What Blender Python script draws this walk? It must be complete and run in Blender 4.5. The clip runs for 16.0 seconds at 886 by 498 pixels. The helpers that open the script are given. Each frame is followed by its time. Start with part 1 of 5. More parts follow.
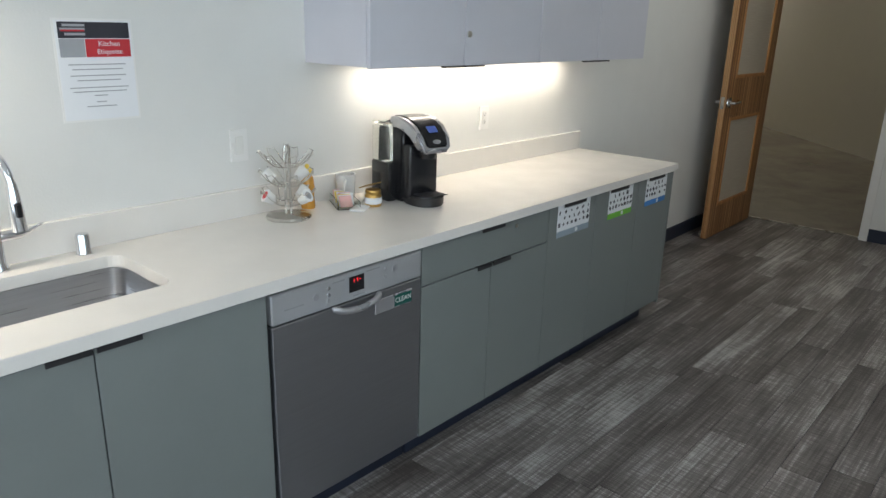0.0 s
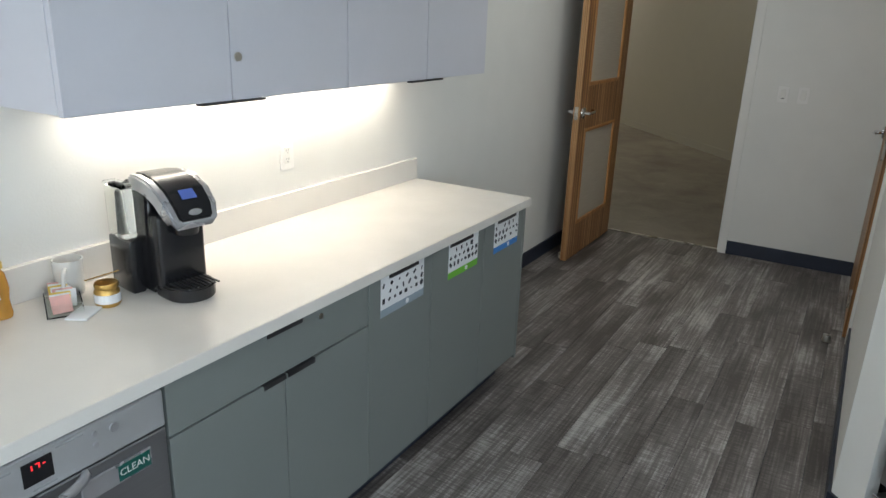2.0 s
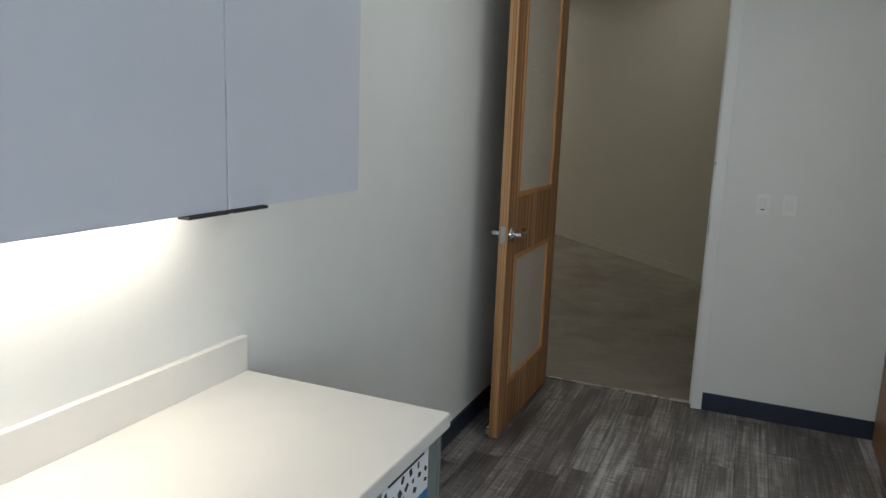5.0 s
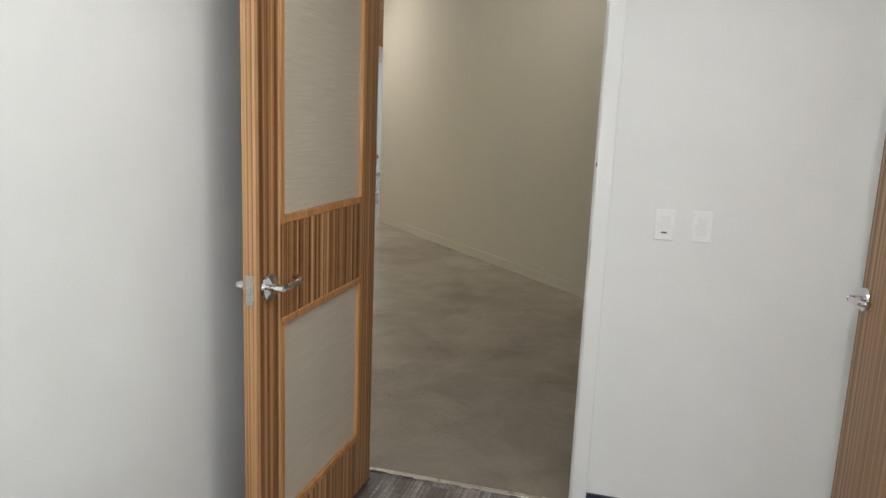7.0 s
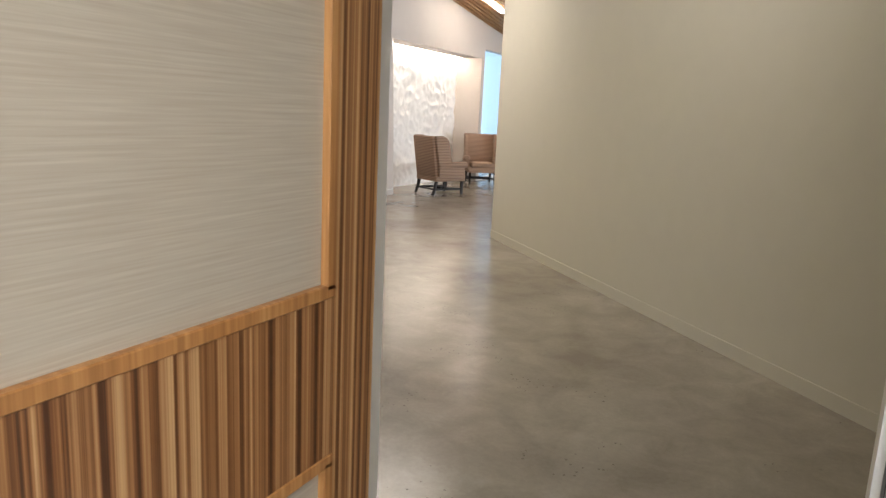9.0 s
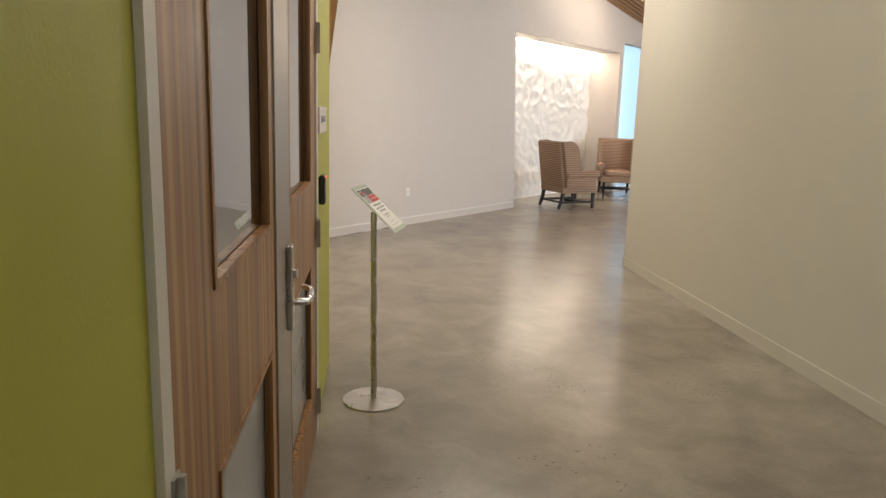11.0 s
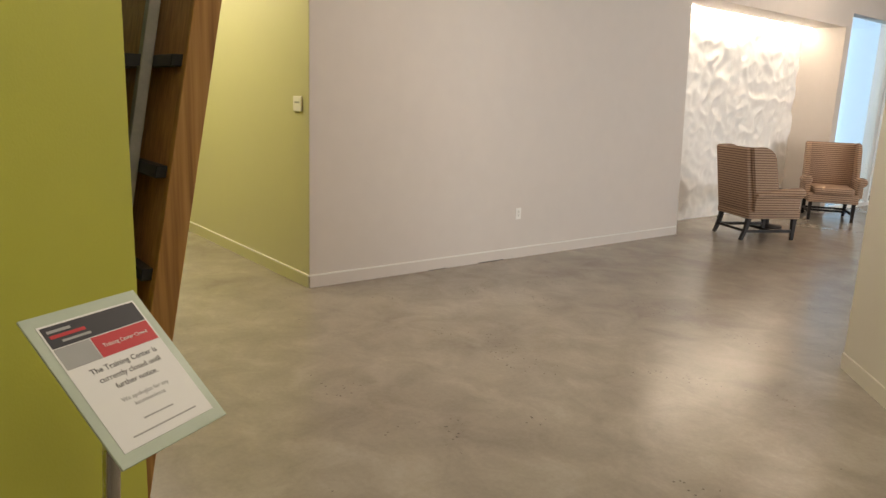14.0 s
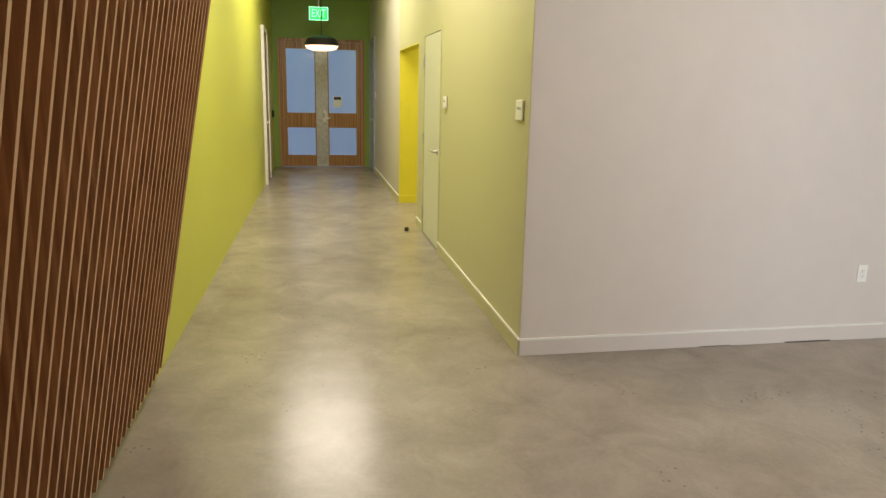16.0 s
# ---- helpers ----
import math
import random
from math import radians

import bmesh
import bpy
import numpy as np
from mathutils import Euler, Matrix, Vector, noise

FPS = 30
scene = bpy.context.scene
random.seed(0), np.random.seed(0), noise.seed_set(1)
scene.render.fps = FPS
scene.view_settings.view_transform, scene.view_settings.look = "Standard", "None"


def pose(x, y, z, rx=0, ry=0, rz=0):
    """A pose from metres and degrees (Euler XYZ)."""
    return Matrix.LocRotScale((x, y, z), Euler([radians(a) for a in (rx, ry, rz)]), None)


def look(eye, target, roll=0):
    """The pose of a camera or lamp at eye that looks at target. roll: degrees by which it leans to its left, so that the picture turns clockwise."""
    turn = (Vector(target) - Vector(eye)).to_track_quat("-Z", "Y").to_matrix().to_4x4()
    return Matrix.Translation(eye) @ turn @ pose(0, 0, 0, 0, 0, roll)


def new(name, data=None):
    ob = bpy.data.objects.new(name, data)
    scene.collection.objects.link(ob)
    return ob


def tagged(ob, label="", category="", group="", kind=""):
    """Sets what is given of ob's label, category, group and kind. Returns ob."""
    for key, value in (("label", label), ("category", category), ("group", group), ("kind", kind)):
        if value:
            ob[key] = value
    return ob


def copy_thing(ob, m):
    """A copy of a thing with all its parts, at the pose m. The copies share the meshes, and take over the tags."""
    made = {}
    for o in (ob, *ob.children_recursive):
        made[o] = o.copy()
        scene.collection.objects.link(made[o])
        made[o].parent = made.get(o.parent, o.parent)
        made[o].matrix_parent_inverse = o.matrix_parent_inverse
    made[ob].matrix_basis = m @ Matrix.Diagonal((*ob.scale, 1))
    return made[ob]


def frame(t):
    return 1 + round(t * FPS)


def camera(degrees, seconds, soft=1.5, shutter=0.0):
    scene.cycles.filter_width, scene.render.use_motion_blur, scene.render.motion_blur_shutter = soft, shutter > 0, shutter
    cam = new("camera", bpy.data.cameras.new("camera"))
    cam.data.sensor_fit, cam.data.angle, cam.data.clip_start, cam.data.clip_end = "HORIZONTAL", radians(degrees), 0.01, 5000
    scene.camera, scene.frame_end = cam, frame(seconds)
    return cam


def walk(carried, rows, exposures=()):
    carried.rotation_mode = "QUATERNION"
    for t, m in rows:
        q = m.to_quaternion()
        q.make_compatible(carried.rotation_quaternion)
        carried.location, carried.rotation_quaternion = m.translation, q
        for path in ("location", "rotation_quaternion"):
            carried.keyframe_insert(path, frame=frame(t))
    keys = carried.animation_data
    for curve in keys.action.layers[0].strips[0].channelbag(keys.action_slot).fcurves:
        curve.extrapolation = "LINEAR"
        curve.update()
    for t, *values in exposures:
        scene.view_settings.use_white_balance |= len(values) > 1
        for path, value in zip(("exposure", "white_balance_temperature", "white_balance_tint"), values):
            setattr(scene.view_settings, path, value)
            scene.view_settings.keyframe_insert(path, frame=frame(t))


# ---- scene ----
cam = camera(64.1, 16.0)
PATH = [
    (0, (2.241, -3.747, 1.616), (0.983, -2.318, 1.005), 1.6),
    (0.5, (2.175, -3.586, 1.619), (1.055, -2.048, 1.004), 1.8),
    (1, (2.135, -3.395, 1.662), (1.075, -1.814, 1.047), 1.8),
    (1.5, (2.034, -3.215, 1.663), (1.015, -1.611, 1.039), 1.8),
    (2, (1.925, -2.968, 1.709), (0.966, -1.33, 1.077), 2.1),
    (2.5, (1.879, -2.704, 1.711), (0.943, -1.051, 1.085), 2.0),
    (3, (1.715, -2.438, 1.682), (0.783, -0.79, 1.04), 2.1),
    (3.5, (1.544, -2.206, 1.679), (0.619, -0.553, 1.036), 2.1),
    (4, (1.467, -1.97, 1.667), (0.572, -0.299, 1.028), 2.1),
    (4.5, (1.352, -1.772, 1.66), (0.463, -0.05, 1.167), 2.1),
    (5, (1.287, -1.57, 1.641), (0.514, 0.239, 1.281), 2.1),
    (5.2, (1.299, -1.447, 1.633), (0.618, 0.397, 1.266), 2.4),
    (7.5, (1.234, 0.363, 1.604), (0.721, 2.262, 1.241), 2.3),
    (8, (1.184, 0.779, 1.598), (0.656, 2.672, 1.228), 2.2),
    (8.5, (1.069, 1.18, 1.579), (0.387, 3.023, 1.206), 2.5),
    (9, (0.92, 1.542, 1.597), (0.064, 3.309, 1.218), 2.7),
    (11.5, (0.242, 3.466, 1.55), (-0.969, 5.01, 1.162), 2.1),
    (12, (0.106, 3.923, 1.577), (-1.13, 5.442, 1.174), 2.7),
    (12.5, (-0.031, 4.333, 1.557), (-1.336, 5.796, 1.164), 2.0),
    (13, (-0.261, 4.717, 1.576), (-1.619, 6.131, 1.181), 2.2),
    (13.5, (-0.537, 5.157, 1.596), (-1.951, 6.511, 1.186), 2.5),
    (14, (-0.823, 5.511, 1.569), (-2.353, 6.73, 1.155), 2.2),
    (14.5, (-1.108, 5.876, 1.569), (-2.721, 6.979, 1.145), 2.2),
    (15, (-1.375, 6.255, 1.627), (-3.128, 7.116, 1.194), 1.9),
    (15.5, (-1.628, 6.589, 1.621), (-3.48, 7.204, 1.184), 1.6),
    (16, (-1.943, 6.929, 1.593), (-3.86, 7.294, 1.157), 1.2),
]
walk(cam, [(t, look(eye, target, roll)) for t, eye, target, roll in PATH], exposures=[(0, -0.38, 6750, 9), (1.5, -0.22, 6700, 9), (2.5, -0.1, 6650, 8), (3.5, -0.42, 6500, 8), (4.2, -0.42, 6500, 8), (5.2, -0.06, 6400, 8), (7.3, 1.1, 6750, 13), (8.5, 1.2, 6800, 14), (9.0, 1.42, 6900, 14), (11.5, 1.42, 7300, 14), (14.5, 1.22, 7600, 14), (16.0, 1.44, 6900, 12)])

# ---- light ----
world = bpy.data.worlds.new("sky")
scene.world = world
world.use_nodes = True
wn = world.node_tree
sky = wn.nodes.new("ShaderNodeTexSky")
sky.sky_type = "NISHITA"
sky.sun_disc = False
sky.sun_elevation = radians(40)
sky.sun_rotation = radians(200)
wn.nodes["Background"].inputs["Strength"].default_value = 0.12
wn.links.new(sky.outputs[0], wn.nodes["Background"].inputs["Color"])


def area(name, m, w, h, power, color):
    la = bpy.data.lights.new(name, "AREA")
    la.shape, la.size, la.size_y, la.energy, la.color = "RECTANGLE", w, h, power, color
    ob = new(name, la)
    ob.matrix_world = m
    return ob


COOL, WARM, NEUTRAL = (0.72, 0.85, 1.0), (1.0, 0.86, 0.68), (1.0, 0.95, 0.88)
# daylight through the kitchen windows behind the walker
area("window_daylight", look((3.36, -3.7, 1.65), (0.3, -2.6, 1.1)), 2.6, 1.4, 50, COOL)
area("window_daylight", look((2.0, -5.97, 1.65), (1.6, 0.5, 0.9)), 2.1, 1.4, 42, COOL)
# strips under the wall cabinets
area("cabinet_strip", look((0.10, -1.03, 1.440), (0.06, -1.03, 0)), 1.55, 0.03, 5.4, (1.0, 0.92, 0.82))
area("cabinet_strip", look((0.10, -3.95, 1.700), (0.06, -3.95, 0)), 1.3, 0.03, 15, (1.0, 0.92, 0.82))
# fill lamps added at the kitchen ceiling; no fixture is seen there
area("kitchen_fill", look((1.35, 1.0, 2.74), (1.35, 1.0, 0)), 1.2, 0.3, 14, (0.94, 0.98, 1.0))
area("kitchen_fill", look((2.0, -2.6, 2.74), (2.0, -2.6, 0)), 1.2, 0.3, 4, (0.94, 0.98, 1.0))
# daylight through the lounge glazing
area("lounge_daylight", look((6.7, 15.0, 2.2), (-6, 14, 1.5)), 7.0, 2.8, 265, (0.80, 0.91, 1.0))
# unseen ceiling lamps, added to fill the hall, corridor and side hall
area("hall_fill", look((-0.7, 6.0, 3.55), (-0.7, 6.0, 0)), 2.4, 1.0, 13, (1.0, 0.97, 0.90))
area("hall_fill", look((-3.4, 9.0, 3.55), (-3.4, 9.0, 0)), 1.6, 0.4, 26, NEUTRAL)
area("corridor_fill", look((-7.6, 7.1, 3.55), (-7.6, 7.1, 0)), 2.6, 0.7, 34, (1.0, 0.93, 0.80))
area("corridor_fill", look((-11.8, 7.1, 3.55), (-11.8, 7.1, 0)), 2.6, 1.2, 40, (1.0, 0.93, 0.80))
area("side_hall_fill", look((-11.2, 9.6, 2.9), (-11.2, 9.6, 0)), 0.8, 0.5, 13, (1.0, 0.93, 0.78))
area("alcove_strip", look((-6.46, 15.3, 2.85), (-6.56, 15.3, 0)), 3.9, 0.05, 3.2, WARM)


# ---- materials ----
def socket(nt, a, b):
    nt.links.new(a, b)


def mat(name, color, rough=0.5, metal=0.0, vary=0.06, scale=6.0, stretch=(1, 1, 1), bump=0.05, fine=60.0, rough_vary=0.08, spec=0.5, coat=0.0):
    """A paint-like surface with two scales of variation and fine relief."""
    m = bpy.data.materials.new(name)
    m.use_nodes = True
    nt = m.node_tree
    b = nt.nodes["Principled BSDF"]
    tc = nt.nodes.new("ShaderNodeTexCoord")
    mp = nt.nodes.new("ShaderNodeMapping")
    mp.inputs["Scale"].default_value = stretch
    socket(nt, tc.outputs["Object"], mp.inputs["Vector"])
    n1 = nt.nodes.new("ShaderNodeTexNoise")
    n1.inputs["Scale"].default_value, n1.inputs["Detail"].default_value = scale, 5
    n2 = nt.nodes.new("ShaderNodeTexNoise")
    n2.inputs["Scale"].default_value, n2.inputs["Detail"].default_value = fine, 3
    for n in (n1, n2):
        socket(nt, mp.outputs[0], n.inputs["Vector"])
    mx = nt.nodes.new("ShaderNodeMath")
    mx.operation = "MULTIPLY_ADD"
    mx.inputs[1].default_value = 0.35
    socket(nt, n2.outputs["Fac"], mx.inputs[0])
    socket(nt, n1.outputs["Fac"], mx.inputs[2])
    ramp = nt.nodes.new("ShaderNodeValToRGB")
    lo = [max(0, c * (1 - vary)) for c in color]
    hi = [min(1, c * (1 + vary)) for c in color]
    ramp.color_ramp.elements[0].position, ramp.color_ramp.elements[1].position = 0.42, 0.92
    ramp.color_ramp.elements[0].color, ramp.color_ramp.elements[1].color = (*lo, 1), (*hi, 1)
    socket(nt, mx.outputs[0], ramp.inputs[0])
    socket(nt, ramp.outputs[0], b.inputs["Base Color"])
    rr = nt.nodes.new("ShaderNodeMapRange")
    rr.inputs["To Min"].default_value, rr.inputs["To Max"].default_value = max(0.02, rough - rough_vary), min(1, rough + rough_vary)
    socket(nt, n1.outputs["Fac"], rr.inputs["Value"])
    socket(nt, rr.outputs[0], b.inputs["Roughness"])
    b.inputs["Metallic"].default_value = metal
    b.inputs["Specular IOR Level"].default_value = spec
    b.inputs["Coat Weight"].default_value = coat
    if bump:
        bp = nt.nodes.new("ShaderNodeBump")
        bp.inputs["Strength"].default_value, bp.inputs["Distance"].default_value = bump, 0.004
        socket(nt, n2.outputs["Fac"], bp.inputs["Height"])
        socket(nt, bp.outputs[0], b.inputs["Normal"])
    return m


def glow(name, color, strength):
    m = bpy.data.materials.new(name)
    m.use_nodes = True
    b = m.node_tree.nodes["Principled BSDF"]
    b.inputs["Base Color"].default_value = (*color, 1)
    b.inputs["Emission Color"].default_value = (*color, 1)
    b.inputs["Emission Strength"].default_value = strength
    return m


def glass(name, color, rough=0.02):
    m = bpy.data.materials.new(name)
    m.use_nodes = True
    b = m.node_tree.nodes["Principled BSDF"]
    b.inputs["Base Color"].default_value = (*color, 1)
    b.inputs["Roughness"].default_value = rough
    b.inputs["Transmission Weight"].default_value = 1
    b.inputs["IOR"].default_value = 1.45
    return m


def ramp_mat(name, stops, tex="noise", scale=4.0, stretch=(1, 1, 1), rough=0.4, bump=0.1, detail=6.0, random_shift=False, distance=0.003, coat=0.0, spec=0.5, distort=0.0, grit=0.5):
    """A surface coloured along a ramp by stretched noise: wood, woven cloth, concrete, planks."""
    m = bpy.data.materials.new(name)
    m.use_nodes = True
    nt = m.node_tree
    b = nt.nodes["Principled BSDF"]
    tc = nt.nodes.new("ShaderNodeTexCoord")
    mp = nt.nodes.new("ShaderNodeMapping")
    mp.inputs["Scale"].default_value = stretch
    socket(nt, tc.outputs["Object"], mp.inputs["Vector"])
    if random_shift:
        info = nt.nodes.new("ShaderNodeObjectInfo")
        mul = nt.nodes.new("ShaderNodeVectorMath")
        mul.operation = "SCALE"
        mul.inputs[0].default_value = (37, 11, 5)
        socket(nt, info.outputs["Random"], mul.inputs["Scale"])
        socket(nt, mul.outputs[0], mp.inputs["Location"])
    n = nt.nodes.new("ShaderNodeTexNoise")
    n.inputs["Scale"].default_value, n.inputs["Detail"].default_value = scale, detail
    n.inputs["Distortion"].default_value = distort
    n.inputs["Roughness"].default_value = grit
    socket(nt, mp.outputs[0], n.inputs["Vector"])
    value = n.outputs["Fac"]
    r = nt.nodes.new("ShaderNodeValToRGB")
    e = r.color_ramp.elements
    while len(e) < len(stops):
        e.new(0.5)
    for k, (p, c) in zip(e, stops):
        k.position, k.color = p, (*c, 1)
    socket(nt, value, r.inputs[0])
    socket(nt, r.outputs[0], b.inputs["Base Color"])
    b.inputs["Roughness"].default_value = rough
    b.inputs["Coat Weight"].default_value = coat
    b.inputs["Specular IOR Level"].default_value = spec
    bp = nt.nodes.new("ShaderNodeBump")
    bp.inputs["Strength"].default_value, bp.inputs["Distance"].default_value = bump, distance
    socket(nt, value, bp.inputs["Height"])
    socket(nt, bp.outputs[0], b.inputs["Normal"])
    return m


def plank_mat():
    """Grey-brown vinyl planks: a tone for each plank, streaks along it and a woven cross grain."""
    m = bpy.data.materials.new("vinyl_plank")
    m.use_nodes = True
    nt = m.node_tree
    b = nt.nodes["Principled BSDF"]
    tc = nt.nodes.new("ShaderNodeTexCoord")
    info = nt.nodes.new("ShaderNodeObjectInfo")
    shift = nt.nodes.new("ShaderNodeVectorMath")
    shift.operation = "SCALE"
    shift.inputs[0].default_value = (17, 43, 5)
    socket(nt, info.outputs["Random"], shift.inputs["Scale"])

    def layer(stretch, scale, detail):
        mp = nt.nodes.new("ShaderNodeMapping")
        mp.inputs["Scale"].default_value = stretch
        socket(nt, tc.outputs["Object"], mp.inputs["Vector"])
        socket(nt, shift.outputs[0], mp.inputs["Location"])
        n = nt.nodes.new("ShaderNodeTexNoise")
        n.inputs["Scale"].default_value, n.inputs["Detail"].default_value = scale, detail
        socket(nt, mp.outputs[0], n.inputs["Vector"])
        return n.outputs["Fac"]

    streak = layer((30, 0.9, 1), 3.0, 5)
    cross = layer((5, 55, 1), 3.0, 3)
    blot = layer((4, 1.1, 1), 1.6, 4)

    def math(op, a, b2, c=None):
        k = nt.nodes.new("ShaderNodeMath")
        k.operation = op
        for i, v in enumerate((a, b2, c)):
            if v is None:
                continue
            if isinstance(v, (int, float)):
                k.inputs[i].default_value = v
            else:
                socket(nt, v, k.inputs[i])
        return k.outputs[0]

    tone = math("POWER", info.outputs["Random"], 2.4)
    weave = math("MULTIPLY", streak, math("MULTIPLY_ADD", cross, 0.75, 0.12))
    v = math("MULTIPLY_ADD", weave, 1.6, math("MULTIPLY_ADD", tone, 0.26, math("MULTIPLY_ADD", blot, 0.95, -0.635)))
    r = nt.nodes.new("ShaderNodeValToRGB")
    e = r.color_ramp.elements
    e.new(0.5)
    for k, (p, c) in zip(e, ((0.10, (0.070, 0.059, 0.053)), (0.36, (0.175, 0.155, 0.144)), (0.68, (0.50, 0.48, 0.455)))):
        k.position, k.color = p, (*c, 1)
    socket(nt, v, r.inputs[0])
    socket(nt, r.outputs[0], b.inputs["Base Color"])
    b.inputs["Roughness"].default_value = 0.42
    bp = nt.nodes.new("ShaderNodeBump")
    bp.inputs["Strength"].default_value, bp.inputs["Distance"].default_value = 0.25, 0.002
    socket(nt, weave, bp.inputs["Height"])
    socket(nt, bp.outputs[0], b.inputs["Normal"])
    return m


def concrete_mat():
    """Polished concrete: wide clouds, hand-sized mottling, fine grain and sparse dark pits."""
    m = bpy.data.materials.new("polished_concrete")
    m.use_nodes = True
    nt = m.node_tree
    b = nt.nodes["Principled BSDF"]
    tc = nt.nodes.new("ShaderNodeTexCoord")

    def cloud(scale, detail, grit, distort=0.0):
        n = nt.nodes.new("ShaderNodeTexNoise")
        n.inputs["Scale"].default_value, n.inputs["Detail"].default_value = scale, detail
        n.inputs["Roughness"].default_value, n.inputs["Distortion"].default_value = grit, distort
        socket(nt, tc.outputs["Object"], n.inputs["Vector"])
        return n.outputs["Fac"]

    def calc(op, *values):
        k = nt.nodes.new("ShaderNodeMath")
        k.operation = op
        for i, v in enumerate(values):
            if isinstance(v, (int, float)):
                k.inputs[i].default_value = v
            else:
                socket(nt, v, k.inputs[i])
        return k.outputs[0]

    wide, mid, fine = cloud(0.9, 4, 0.5, 0.4), cloud(3.2, 9, 0.62, 0.6), cloud(38, 6, 0.7)
    tone = calc("MULTIPLY_ADD", wide, 0.45, calc("MULTIPLY_ADD", mid, 0.42, calc("MULTIPLY", fine, 0.16)))
    r = nt.nodes.new("ShaderNodeValToRGB")
    e = r.color_ramp.elements
    e.new(0.5), e.new(0.6)
    for k, (p, c) in zip(e, ((0.36, (0.195, 0.166, 0.134)), (0.48, (0.258, 0.224, 0.184)), (0.56, (0.295, 0.260, 0.216)), (0.68, (0.365, 0.328, 0.280)))):
        k.position, k.color = p, (*c, 1)
    socket(nt, tone, r.inputs[0])
    cells = nt.nodes.new("ShaderNodeTexVoronoi")
    cells.inputs["Scale"].default_value = 26
    socket(nt, tc.outputs["Object"], cells.inputs["Vector"])
    pit = calc("MULTIPLY", calc("LESS_THAN", cells.outputs["Distance"], 0.16), calc("GREATER_THAN", cloud(1.7, 3, 0.6), 0.60))
    mix = nt.nodes.new("ShaderNodeMix")
    mix.data_type = "RGBA"
    socket(nt, calc("MULTIPLY", pit, 0.65), mix.inputs[0])
    socket(nt, r.outputs[0], mix.inputs[6])
    mix.inputs[7].default_value = (0.075, 0.062, 0.050, 1)
    socket(nt, mix.outputs[2], b.inputs["Base Color"])
    b.inputs["Roughness"].default_value = 0.24
    bp = nt.nodes.new("ShaderNodeBump")
    bp.inputs["Strength"].default_value, bp.inputs["Distance"].default_value = 0.05, 0.003
    socket(nt, calc("MULTIPLY_ADD", pit, -1.0, fine), bp.inputs["Height"])
    socket(nt, bp.outputs[0], b.inputs["Normal"])
    return m


def stripe_mat():
    """Brown upholstery with thin dark cross stripes."""
    m = bpy.data.materials.new("striped_cloth")
    m.use_nodes = True
    nt = m.node_tree
    b = nt.nodes["Principled BSDF"]
    tc = nt.nodes.new("ShaderNodeTexCoord")
    w = nt.nodes.new("ShaderNodeTexWave")
    w.wave_type, w.bands_direction = "BANDS", "Z"
    w.inputs["Scale"].default_value, w.inputs["Distortion"].default_value = 10.5, 0.25
    socket(nt, tc.outputs["Object"], w.inputs["Vector"])
    r = nt.nodes.new("ShaderNodeValToRGB")
    e = r.color_ramp.elements
    e.new(0.5)
    for k, (p, c) in zip(e, ((0.10, (0.14, 0.080, 0.055)), (0.34, (0.33, 0.215, 0.15)), (0.9, (0.40, 0.27, 0.19)))):
        k.position, k.color = p, (*c, 1)
    socket(nt, w.outputs["Fac"], r.inputs[0])
    socket(nt, r.outputs[0], b.inputs["Base Color"])
    b.inputs["Roughness"].default_value = 0.85
    n = nt.nodes.new("ShaderNodeTexNoise")
    n.inputs["Scale"].default_value = 220
    bp = nt.nodes.new("ShaderNodeBump")
    bp.inputs["Strength"].default_value, bp.inputs["Distance"].default_value = 0.3, 0.002
    socket(nt, n.outputs["Fac"], bp.inputs["Height"])
    socket(nt, bp.outputs[0], b.inputs["Normal"])
    return m


M_WALL = mat("white_paint", (0.74, 0.735, 0.70), 0.6, vary=0.02, bump=0.12, fine=140)
M_GREY = mat("greige_paint", (0.60, 0.55, 0.51), 0.55, vary=0.02, bump=0.1, fine=140)
M_HALL = mat("putty_paint", (0.55, 0.52, 0.455), 0.55, vary=0.02, bump=0.1, fine=140)
M_LIME = mat("lime_paint", (0.50, 0.52, 0.075), 0.5, vary=0.03, bump=0.1, fine=140)
M_YELLOW = mat("yellow_paint", (0.70, 0.62, 0.035), 0.5, vary=0.02, bump=0.1, fine=140)
M_SAGE = mat("sage_paint", (0.50, 0.49, 0.30), 0.5, vary=0.02, bump=0.1, fine=140)
M_GREEN = mat("green_paint", (0.20, 0.33, 0.06), 0.5, vary=0.03, bump=0.1, fine=140)
M_CEIL = mat("ceiling_white", (0.78, 0.78, 0.76), 0.8, vary=0.02)
M_TRIM = mat("trim_white", (0.76, 0.75, 0.71), 0.4, vary=0.015, bump=0.03)
M_NAVY = mat("dark_rubber_base", (0.016, 0.022, 0.040), 0.4, vary=0.15, bump=0.03)
M_QUARTZ = mat("white_quartz", (0.76, 0.73, 0.68), 0.22, vary=0.03, fine=180, bump=0.0)
# one laminate: a darker copy for shaded lower fronts, a paler for lit uppers
M_LAM = mat("shaded_laminate", (0.195, 0.213, 0.205), 0.42, vary=0.025, bump=0.03)
M_LAMU = mat("lit_laminate", (0.62, 0.62, 0.67), 0.42, vary=0.02, bump=0.03)
M_BLACK = mat("black_metal", (0.02, 0.02, 0.022), 0.4, vary=0.1, bump=0.02)
M_PLASTIC = mat("black_plastic", (0.012, 0.012, 0.014), 0.22, vary=0.1, bump=0.0)
M_SILVER = mat("silver_plastic", (0.50, 0.50, 0.52), 0.28, metal=0.7, vary=0.03, bump=0.0)
